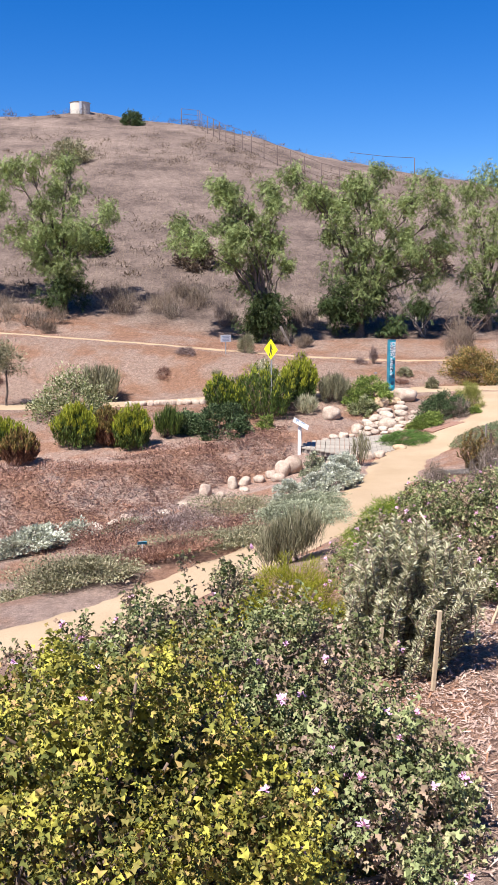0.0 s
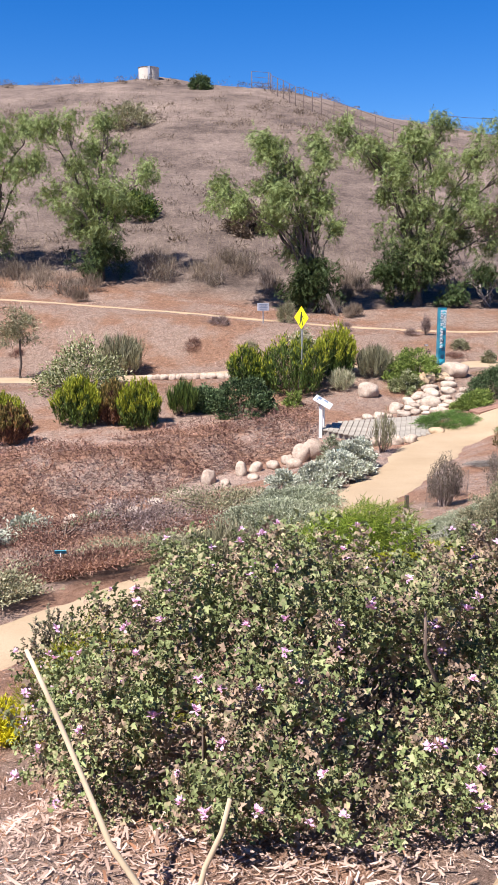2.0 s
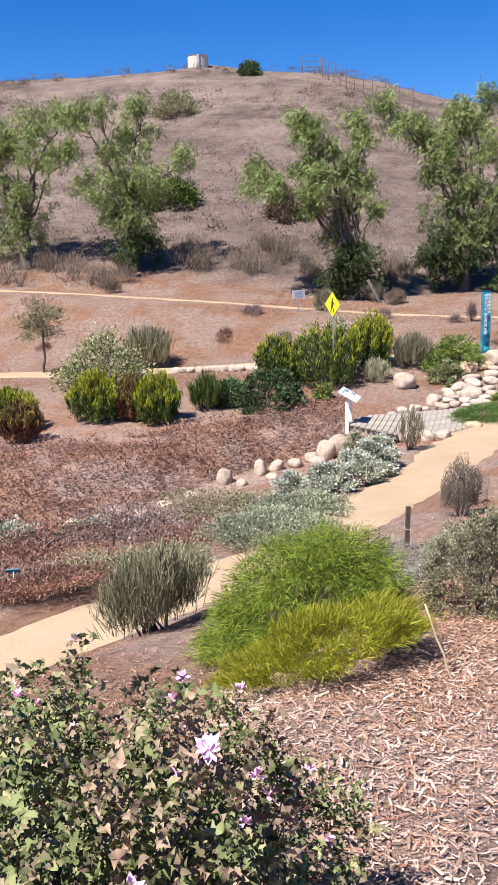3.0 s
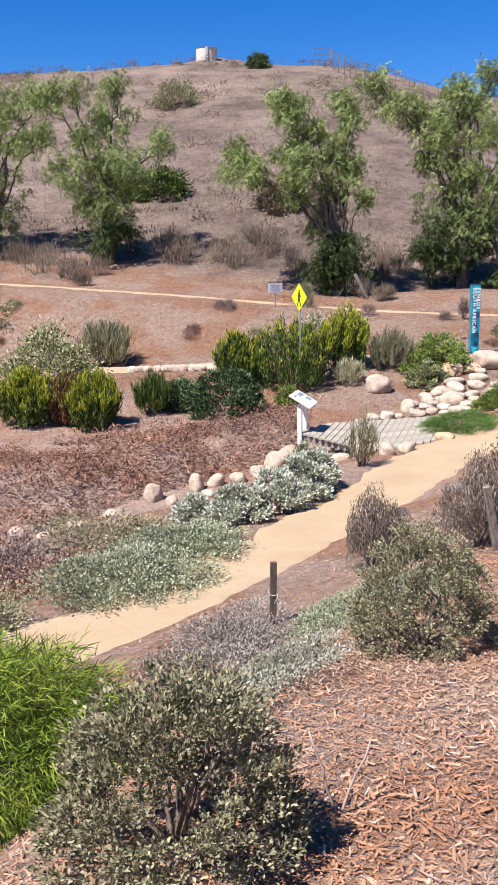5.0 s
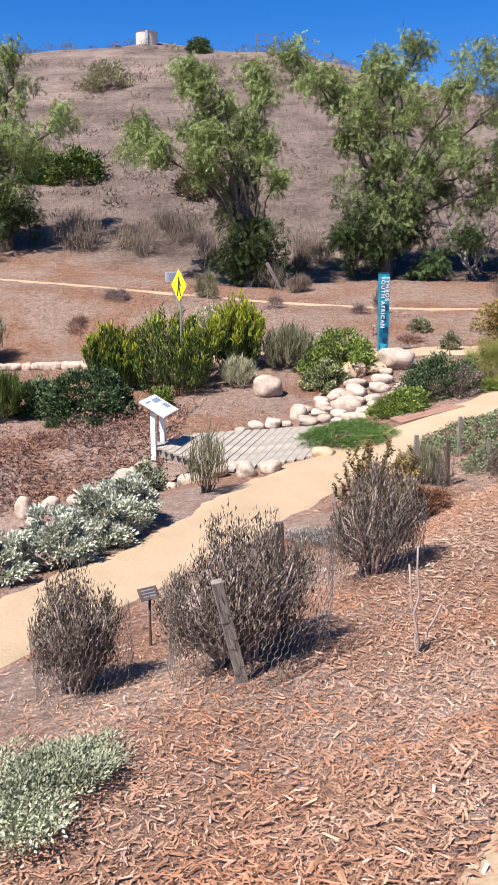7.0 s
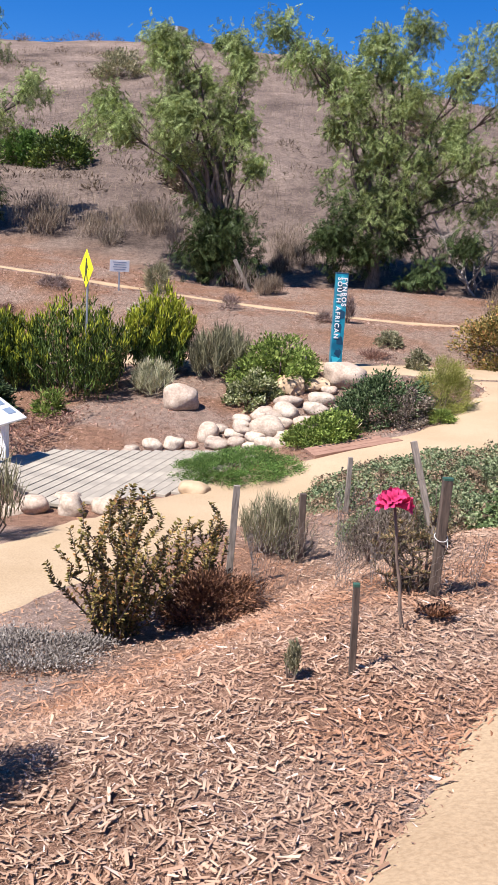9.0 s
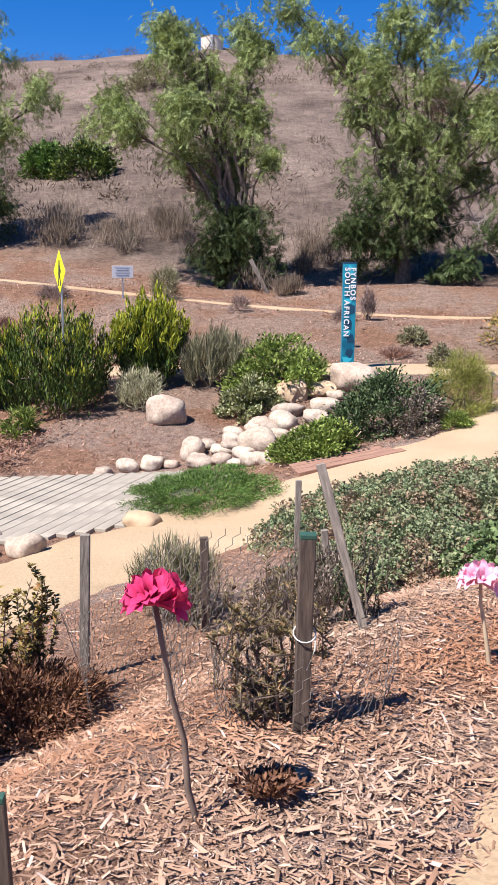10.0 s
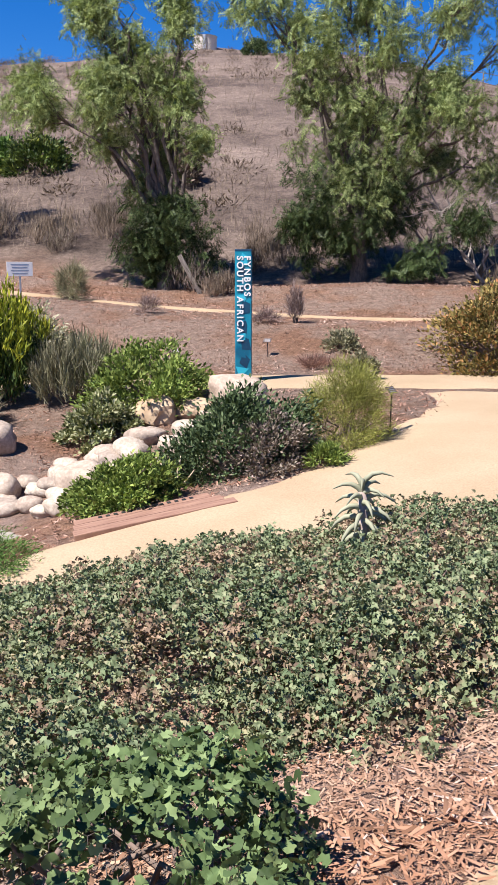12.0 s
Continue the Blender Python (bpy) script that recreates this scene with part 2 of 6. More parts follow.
M_LEUC = G("leucadendron_leaf", [(0, (0.028, 0.046, 0.012)), (0.5, (0.075, 0.118, 0.026)), (0.9, (0.14, 0.19, 0.036)), (1, (0.24, 0.26, 0.045))], 0.55, 0.12, spec=0.2)
M_LEUCY = G("leucadendron_tip", [(0, (0.16, 0.19, 0.02)), (0.5, (0.32, 0.36, 0.035)), (1, (0.50, 0.47, 0.055))], 0.5, 0.3)
M_REDBUSH = G("russet_leaf", [(0, (0.078, 0.039, 0.026)), (0.5, (0.195, 0.098, 0.065)), (1, (0.338, 0.169, 0.091))], 0.6, 0.2)
M_DARKG = G("dark_green_leaf", [(0, (0.023, 0.039, 0.018)), (0.5, (0.072, 0.111, 0.046)), (1, (0.182, 0.234, 0.111))], 0.5, 0.2)
M_SILVER = G("silver_leaf", [(0, (0.28, 0.30, 0.235)), (0.5, (0.52, 0.54, 0.44)), (1, (0.74, 0.73, 0.61))], 0.7, 0.15)
M_CREAM = G("cream_green_leaf", [(0, (0.09, 0.11, 0.04)), (0.5, (0.26, 0.28, 0.12)), (1, (0.56, 0.54, 0.34))], 0.6, 0.2)
M_BRONZE = G("bronze_leaf", [(0, (0.07, 0.055, 0.02)), (0.4, (0.20, 0.17, 0.055)), (0.8, (0.38, 0.27, 0.09)), (1, (0.42, 0.19, 0.08))], 0.6, 0.2)
M_LUSH = G("lush_lobed_leaf", [(0, (0.05, 0.08, 0.03)), (0.5, (0.14, 0.205, 0.08)), (1, (0.27, 0.35, 0.15))], 0.6, 0.3, spec=0.15)
M_OLIVEDK = G("dark_heath_leaf", [(0, (0.08, 0.06, 0.03)), (0.5, (0.21, 0.17, 0.085)), (0.85, (0.34, 0.25, 0.13)), (1, (0.40, 0.23, 0.13))], 0.75, 0.2)
M_OLIVEGOLD = G("olive_gold_needle", [(0, (0.13, 0.14, 0.03)), (0.5, (0.28, 0.29, 0.07)), (1, (0.44, 0.42, 0.13))], 0.6, 0.3)
M_YELLOWTIP = G("yellow_succulent_tip", [(0, (0.42, 0.36, 0.01)), (0.5, (0.68, 0.60, 0.02)), (1, (0.80, 0.72, 0.05))], 0.5, 0.25)
M_SILVERMAT = G("silver_mat_leaf", [(0, (0.15, 0.165, 0.105)), (0.5, (0.31, 0.33, 0.215)), (1, (0.48, 0.49, 0.35))], 0.75, 0.2, spec=0.12)
M_BLUEMAT = G("blue_grey_leaf", [(0, (0.14, 0.14, 0.105)), (0.5, (0.29, 0.285, 0.225)), (1, (0.45, 0.43, 0.35))], 0.75, 0.15, spec=0.12)
M_MAT = G("low_green_leaf", [(0, (0.042, 0.084, 0.021)), (0.5, (0.119, 0.210, 0.049)), (1, (0.210, 0.308, 0.084))], 0.55, 0.25)
M_BRIGHT = G("bright_green_leaf", [(0, (0.075, 0.11, 0.025)), (0.5, (0.19, 0.26, 0.06)), (1, (0.38, 0.44, 0.12))], 0.6, 0.3, spec=0.1)
M_DRYLEAF = G("dry_mauve_leaf", [(0, (0.10, 0.062, 0.06)), (0.5, (0.25, 0.175, 0.16)), (1, (0.44, 0.34, 0.31))], 0.8, 0.15)
M_LAVENDER = G("faded_lavender_leaf", [(0, (0.15, 0.125, 0.115)), (0.5, (0.29, 0.25, 0.225)), (1, (0.43, 0.385, 0.345))], 0.8, 0.15)
M_BROWNLEAF = G("brown_litter", [(0, (0.10, 0.058, 0.05)), (0.5, (0.22, 0.135, 0.11)), (1, (0.42, 0.28, 0.20))], 0.9, 0.1, 0.6, tones=((0.55, 0.44, 0.44), (1.3, 1.12, 0.98)))
M_STRAW = G("dry_grass_blade", [(0, (0.17, 0.125, 0.095)), (0.5, (0.29, 0.22, 0.165)), (1, (0.42, 0.335, 0.25))], 0.85, 0.2, 0.12)
M_PEPPER = G("pepper_tree_leaf", [(0, (0.095, 0.13, 0.045)), (0.5, (0.235, 0.29, 0.105)), (1, (0.40, 0.455, 0.195))], 0.6, 0.4, 0.5, spec=0.15)
# the pepper leaf again, with the shade under the crown put into its colour
M_PEPPERSHADE = G("pepper_leaf_shaded", [(0, (0.025, 0.04, 0.015)), (0.5, (0.06, 0.09, 0.03)), (1, (0.12, 0.15, 0.06))], 0.5, 0.25, 0.5)
M_SCRUB = G("scrub_leaf", [(0, (0.10, 0.072, 0.055)), (0.5, (0.20, 0.148, 0.112)), (1, (0.32, 0.25, 0.19))], 0.85, 0.15, 0.3)
M_ALOE = G("pale_aloe_leaf", [(0, (0.26, 0.27, 0.17)), (0.6, (0.40, 0.40, 0.28)), (1, (0.52, 0.50, 0.37))], 0.55, 0.15)


# ---- terrain plan ----
# Breaklines of the plan: (x, y, z) along each line of the terrain
TRAIL = [(-4.83, -10.35, 1.84), (-0.11, -0.46, 0.61), (2.18, 3.91, 0.11), (4.14, 8.74, -0.48), (5.29, 11.38, -0.75), (6.9, 15.29, -1.2), (7.99, 18.52, -1.52), (9.08, 21.27, -1.72), (10.58, 25.3, -1.95), (11.73, 29.32, -2.05)]
UPHILL = [(3.45, -10.35, 2.64), (8.05, 3.45, 1.26), (12.65, 12.65, 0.23), (16.1, 20.7, -0.92), (18.4, 29.9, -1.72)]
MIDSLOPE = [(-4.6, 1.72, -0.8), (-1.38, 5.06, -1.0), (0.23, 7.82, -1.42), (1.49, 11.27, -1.72), (2.76, 14.55, -2.07), (3.79, 17.19, -2.22), (5.72, 21.68, -2.42), (6.32, 22.65, -2.39), (7.93, 24.84, -2.24), (9.43, 27.14, -2.13)]
SHOULDER = [(-2.07, -0.57, 0.23), (1.26, 4.6, 0.02), (2.88, 9.43, -0.78), (3.79, 12.65, -1.26), (4.6, 15.75, -1.7), (6.79, 18.97, -1.59), (7.24, 20.24, -1.63), (8.05, 22.54, -1.86)]
LOWER = [(-10.35, 5.17, -2.76), (-5.75, 8.51, -2.64), (-2.18, 11.15, -2.53), (-0.46, 13.22, -2.51), (1.26, 15.29, -2.44), (2.18, 17.59, -2.53), (3.22, 20.7, -2.74), (4.25, 24.38, -2.88), (5.29, 26.22, -2.85), (6.75, 27.35, -2.6), (8.2, 28.75, -2.3), (9.2, 30.4, -2.13), (9.7, 32.2, -2.08), (9.8, 34.3, -2.07)]
CREEK = [(-16.1, 16.1, -4.83), (-9.2, 18.4, -4.6), (-4.02, 21.5, -4.37), (-1.49, 24.49, -4.02), (0.8, 26.45, -3.68), (2.3, 28.29, -3.45), (3.45, 30.13, -3.16), (4.6, 31.28, -2.76), (5.06, 32.66, -2.24)]
CREEKSIDE = [(-9.0, 13.6, -3.6), (-5.6, 14.6, -3.4), (-3.2, 15.6, -3.25), (-1.8, 16.9, -3.15), (-0.7, 18.7, -3.1), (0.0, 20.6, -3.1)]
BEDS = [(-18.4, 23.0, -3.68), (-10.35, 24.38, -3.45), (-5.29, 25.76, -3.33), (-0.69, 28.63, -3.13), (1.72, 30.7, -2.88), (2.99, 31.74, -2.53)]
SECOND = [(-27.6, 34.5, -2.88), (-9.66, 34.5, -2.64), (-4.6, 34.96, -2.59), (0.0, 34.96, -2.3), (5.52, 34.84, -2.05), (9.43, 35.65, -2.07), (16.1, 35.07, -2.01), (27.6, 34.5, -1.95)]
UPPER = [(-29.9, 47.15, 0.69), (-11.5, 42.89, -0.17), (-4.6, 41.52, -0.6), (1.72, 40.48, -1.1), (6.21, 40.25, -1.32), (10.35, 40.25, -1.32), (18.4, 40.25, -1.26), (29.9, 40.25, -1.15)]
FOOT = [(-32.2, 54.05, 1.72), (-18.4, 50.6, 1.03), (-10.35, 48.3, 0.55), (0.46, 46.0, -0.8), (5.75, 45.42, -0.57), (10.35, 46.0, -0.69), (20.7, 46.0, -0.57), (32.2, 46.0, -0.46)]


def dense(line, step=0.5):
    """Evenly spaced points along a breakline."""
    pts = np.array(line, float)
    out = []
    for a, b in zip(pts[:-1], pts[1:]):
        n = max(1, int(np.linalg.norm(b[:2] - a[:2]) / step))
        out += [a + (b - a) * k / n for k in range(n)]
    return np.array(out + [pts[-1]])


SPOTS = np.concatenate([dense(k) for k in (TRAIL, UPHILL, MIDSLOPE, SHOULDER, LOWER, CREEK, CREEKSIDE, BEDS, SECOND, UPPER, FOOT)])


def crest(x):
    """Height of the hill's ridge above x."""
    return np.interp(x, (-180, -70, -32, -22, -6.6, 4.6, 12.2, 20, 33.6, 60, 110), (20, 25, 24.9, 25.2, 23.5, 20.6, 18.4, 17.4, 14.8, 9, 0))


def height(x, y):
    """Height of the bare ground."""
    x, y = np.atleast_1d(np.asarray(x, float)), np.atleast_1d(np.asarray(y, float))
    z = np.empty(x.size)
    for i in range(0, x.size, 4000):
        d2 = (x[i:i + 4000, None] - SPOTS[:, 0]) ** 2 + (y[i:i + 4000, None] - SPOTS[:, 1]) ** 2 + 0.6
        w = d2 ** -1.9
        z[i:i + 4000] = (w * SPOTS[:, 2]).sum(1) / w.sum(1)
    s = np.clip((y - 46 - np.clip(-x - 2, 0, 14) * 0.2) / 76, 0, 1)
    up = (1.15 * s - 0.15 * s ** 3) * (crest(x) - z)
    down = np.clip((y - 126) / 400, 0, 1)
    return z + up * (1 - down * down * (3 - 2 * down))


# ---- mesh helpers ----
RNG = np.random.default_rng(7)


def tri_mesh(name, verts, faces, material, smooth=False):
    """A mesh of triangles from arrays."""
    me = bpy.data.meshes.new(name)
    verts, faces = np.asarray(verts, np.float32), np.asarray(faces, np.int32)
    me.vertices.add(len(verts))
    me.vertices.foreach_set("co", verts.ravel())
    me.loops.add(faces.size)
    me.loops.foreach_set("vertex_index", faces.ravel())
    me.polygons.add(len(faces))
    me.polygons.foreach_set("loop_start", np.arange(0, faces.size, 3, dtype=np.int32))
    me.update(calc_edges=True)
    me.validate()
    if smooth:
        me.polygons.foreach_set("use_smooth", np.ones(len(faces), bool))
    me.materials.append(material)
    return me


def bm_mesh(name, bm, material, smooth=False):
    me = bpy.data.meshes.new(name)
    bmesh.ops.recalc_face_normals(bm, faces=bm.faces)
    bm.to_mesh(me)
    bm.free()
    if smooth:
        for p in me.polygons:
            p.use_smooth = True
    me.materials.append(material)
    return me


def part(name, me, parent, label="", m=None):
    ob = new(name, me)
    ob.parent = parent
    if m is not None:
        ob.matrix_basis = m
    if label:
        tagged(ob, label)
    return ob


def thing(name, x, y, label, category, group="", z=None, rz=0.0, sink=0.0, kind=""):
    ob = new(name)
    ob.empty_display_size = 0.1
    ob.matrix_basis = pose(x, y, (ground(x, y) if z is None else z) - sink, 0, 0, rz)
    return tagged(ob, label, category, group, kind)


def ground(x, y):
    return float(surface(x, y)[0])


def box(bm, cx, cy, cz, sx, sy, sz, m=None, bevel=0.0):
    r = bmesh.ops.create_cube(bm, size=1.0, matrix=(m or Matrix()) @ Matrix.Translation((cx, cy, cz)) @ Matrix.Diagonal((sx, sy, sz, 1)))
    if bevel:
        edges = list({e for v in r["verts"] for e in v.link_edges})
        bmesh.ops.bevel(bm, geom=edges, offset=bevel, segments=2, affect="EDGES", profile=0.6)
    return bm


def join(pieces):
    """Several (verts, faces) as one."""
    vs, fs, n = [], [], 0
    for v, f in pieces:
        vs.append(v)
        fs.append(np.asarray(f) + n)
        n += len(v)
    return np.concatenate(vs), np.concatenate(fs)


def tube(points, radii, sides=5):
    """A tapered tube along points."""
    p = np.array(points, float)
    d = np.gradient(p, axis=0)
    d /= np.linalg.norm(d, axis=1)[:, None] + 1e-9
    ref = np.where(np.abs(d[:, 2:3]) > 0.9, [[1.0, 0, 0]], [[0, 0, 1.0]])
    u = np.cross(d, ref)
    u /= np.linalg.norm(u, axis=1)[:, None] + 1e-9
    w = np.cross(d, u)
    a = np.arange(sides) * 2 * math.pi / sides
    r = np.array(radii, float)[:, None, None]
    v = p[:, None] + r * (np.cos(a)[None, :, None] * u[:, None] + np.sin(a)[None, :, None] * w[:, None])
    f = []
    for i in range(len(p) - 1):
        for k in range(sides):
            b, c = i * sides + k, i * sides + (k + 1) % sides
            f += [(b, c, b + sides), (c, c + sides, b + sides)]
    last = (len(p) - 1) * sides
    f += [(last, last + k, last + k + 1) for k in range(1, sides - 1)]
    return v.reshape(-1, 3), np.array(f)


def bent(a, b, n=5, sag=0.1, rng=RNG):
    """Points from a to b with an irregular bow."""
    a, b = np.array(a, float), np.array(b, float)
    s = np.linspace(0, 1, n)[:, None]
    w = rng.normal(size=(n, 3)) * np.linalg.norm(b - a) * sag * np.sin(s * math.pi)
    return a + (b - a) * s + w


# leaf shapes: along +x, one unit long, facing +z
def lobed():
    """A crinkled leaf of uneven lobes, cupped at the middle and drooping at the tips."""
    a = np.linspace(-2.5, 2.5, 7)
    r = (0.46, 0.33, 0.52, 0.36, 0.60, 0.30, 0.45)
    z = (-0.20, 0.16, -0.10, 0.15, -0.26, 0.18, -0.08)
    v = [(0.36, 0, -0.05)] + [(0.36 + q * math.cos(t), q * math.sin(t) * 1.05, h) for t, q, h in zip(a, r, z)]
    return np.array(v), np.array([(0, k, k + 1) for k in range(1, 7)])


def palmate():
    """A broad leaf of five rounded lobes with toothed edges and folded veins."""
    a = np.linspace(-2.75, 2.75, 15)
    r = 0.36 + 0.15 * np.cos(a * 4.57) ** 2 + 0.05 * np.cos(a)
    z = 0.16 * np.cos(a * 4.57) ** 2 - 0.3 * r + 0.06 * np.sin(a * 3)
    v = [(0.36, 0, -0.04)] + [(0.36 + q * math.cos(t), q * math.sin(t) * 1.1, h) for t, q, h in zip(a, r, z)]
    return np.array(v), np.array([(0, k, k + 1) for k in range(1, 15)])


LOBED = lobed()
PALMATE = palmate()
NARROW = (np.array([(0, 0, 0), (0.5, 0.11, 0.04), (1, 0, -0.06), (0.5, -0.11, 0.04)]), np.array([(0, 1, 2), (0, 2, 3)]))
BROAD = (np.array([(0, 0, 0), (0.5, 0.24, 0.05), (1, 0, -0.08), (0.5, -0.24, 0.05)]), np.array([(0, 1, 2), (0, 2, 3)]))
NEEDLE = (np.array([(0, 0.03, 0), (0, -0.03, 0), (0.5, 0.03, 0.04), (0.5, -0.03, 0.04), (1, 0, -0.08)]), np.array([(0, 1, 2), (1, 3, 2), (2, 3, 4)]))
BLADE = (np.array([(0, 0.022, 0), (0, -0.022, 0), (0.6, 0.018, 0.03), (0.6, -0.018, 0.03), (1, 0, -0.12)]), np.array([(0, 1, 2), (1, 3, 2), (2, 3, 4)]))


def strand():
    """A hanging pinnate spray: leaflets on both sides of a thread."""
    v, f = [], []
    for k in range(5):
        x = 0.06 + k * 0.175
        for side in (-1, 1):
            n = len(v)
            v += [(x, 0, 0.02 * side), (x + 0.22, side * 0.09, 0.01), (x + 0.2, side * 0.24, -0.03)]
            f += [(n, n + 1, n + 2)]
    return np.array(v), np.array(f)


STRAND = strand()


def chip():
    """A thin curled splinter of wood."""
    v = [(-0.5, -0.05, 0.02), (0.44, -0.10, -0.02), (0.5, 0.04, 0.05), (-0.40, 0.10, -0.02)]
    f = [(0, 1, 2), (0, 2, 3)]
    return np.array(v), np.array(f)


CHIP = chip()


def scatter(shape, pos, way, size, rng, face_up=0.5, facing=None):
    """Copies of a leaf shape at pos, pointing along way; returns one set of vertices and triangles."""
    tv, tf = shape
    n = len(pos)
    x = way / (np.linalg.norm(way, axis=1)[:, None] + 1e-9)
    up = rng.normal(size=(n, 3)) * (1 - face_up) + np.array([0, 0, 1.6 * face_up])
    if facing is not None:
        up = facing + rng.normal(size=(n, 3)) * 0.32
    y = np.cross(up, x)
    y /= np.linalg.norm(y, axis=1)[:, None] + 1e-9
    z = np.cross(x, y)
    s = np.broadcast_to(np.asarray(size, float), (n,))[:, None, None]
    v = pos[:, None] + s * (tv[None, :, 0:1] * x[:, None] + tv[None, :, 1:2] * y[:, None] + tv[None, :, 2:3] * z[:, None])
    f = tf[None] + (np.arange(n) * len(tv))[:, None, None]
    return v.reshape(-1, 3), f.reshape(-1, 3)


def mound(n, w, d, h, clumps, spread, rng, fill=0.6, foot=0.04):
    """Leaf places and outward ways for a shrub made of uneven clumps."""
    u = rng.normal(size=(clumps, 3))
    u[:, 2] = np.abs(u[:, 2]) * 0.9 + 0.02
    u /= np.linalg.norm(u, axis=1)[:, None]
    f = rng.uniform(fill, 1.0, clumps)[:, None]
    c = u * f * np.array([w / 2, d / 2, h])
    c[:, 2] = np.maximum(c[:, 2], foot)
    k = rng.integers(0, clumps, n)
    off = rng.normal(size=(n, 3)) * spread * np.array([w, d, h]) * 0.5
    p = c[k] + off
    way = p / np.array([w / 2, d / 2, h]) + off / spread / max(w, h) * 0.6
    p[:, 2] = np.abs(p[:, 2]) + 0.01
    return p, way, c


def on_slope(x, y, p):
    """Lets plant points follow the slope of the ground round (x, y)."""
    g = 0.3
    gx = (ground(x + g, y) - ground(x - g, y)) / (2 * g)
    gy = (ground(x, y + g) - ground(x, y - g)) / (2 * g)
    p = np.array(p, float)
    p[:, 2] += gx * p[:, 0] + gy * p[:, 1]
    return p


SEED = [100]


def shrub(name, label, x, y, w, h, material, leaf=NARROW, size=0.05, cover=2.0, clumps=40, spread=0.2, fill=0.6, rise=0.5, stems=14, stem_mat=None,
          d=None, group="", face_up=0.4, category="shrub", limit=14000, upright=False, loose=0.018, tips=None, tip_at=0.86):
    """A shrub: woody stems and a mass of leaves in uneven clumps."""
    SEED[0] += 1
    rng = np.random.default_rng(SEED[0])
    d = d or w
    top = thing(name, x, y, label, category, group)
    area = 0.55 * math.pi * w * d + 1.4 * (w + d) * h
    leaf_area = size * size * {id(LOBED): 0.6, id(NARROW): 0.11, id(BROAD): 0.24, id(NEEDLE): 0.05, id(BLADE): 0.04}[id(leaf)]
    limit = 5500 if y > 26 and limit == 14000 else limit
    n = int(min(limit, cover * area / leaf_area))
    if upright:
        # vertical spikes with leaves up their length
        k = max(20, int(clumps))
        a, r = rng.uniform(0, 2 * math.pi, k), np.sqrt(rng.uniform(0, 1, k))
        base = np.stack([np.cos(a) * r * w * 0.33, np.sin(a) * r * d * 0.33, np.zeros(k)], 1)
        tip = np.stack([np.cos(a) * r * w * 0.5, np.sin(a) * r * d * 0.5, h * (1 - 0.45 * r ** 2.2) * rng.uniform(0.8, 1.02, k)], 1)
        j, s = rng.integers(0, k, n), rng.uniform(0.06 if tips else 0.15, 1, n) ** 0.75
        p = base[j] + (tip[j] - base[j]) * s[:, None] + rng.normal(size=(n, 3)) * loose * (w + h) * (1.25 - 0.6 * s[:, None])
        p[:, 2] = np.abs(p[:, 2]) + 0.01
        way = rng.normal(size=(n, 3)) * 0.45 + (tip - base)[j] / h + np.array([0, 0, rise])
        c = tip * 0.9
    else:
        p, way, c = mound(n, w, d, h, clumps, spread, rng, fill)
        way = way + rng.normal(size=(n, 3)) * 0.7 + np.array([0, 0, rise])
    p = on_slope(x, y, p)
    sizes = size * rng.uniform(0.65, 1.25, n)
    if tips:
        for q, nm, mt in ((s <= tip_at, "foliage", material), (s > tip_at, "new_growth", tips)):
            part(nm, tri_mesh(nm, *scatter(leaf, p[q], way[q], sizes[q], rng, face_up), mt), top)
    else:
        part("foliage", tri_mesh("foliage", *scatter(leaf, p, way, sizes, rng, face_up), material), top)
    pieces = []
    for q in c[rng.permutation(len(c))[:max(stems, 0)]]:
        a = np.array([rng.normal() * w * 0.05, rng.normal() * d * 0.05, -0.05])
        pts = on_slope(x, y, bent(a, q * 0.93, 5, 0.07, rng))
        pieces.append(tube(pts, np.linspace(0.012, 0.004, 5) * (0.5 + w), 4))
    if 45 < len(pieces):
        tagged(part("branchwork", tri_mesh("branchwork", *join(pieces), stem_mat or M_TWIG), top), kind="stuff")
    else:
        for v, f in pieces:
            part("stem", tri_mesh("stem", v, f, stem_mat or M_TWIG), top)
    return top, c


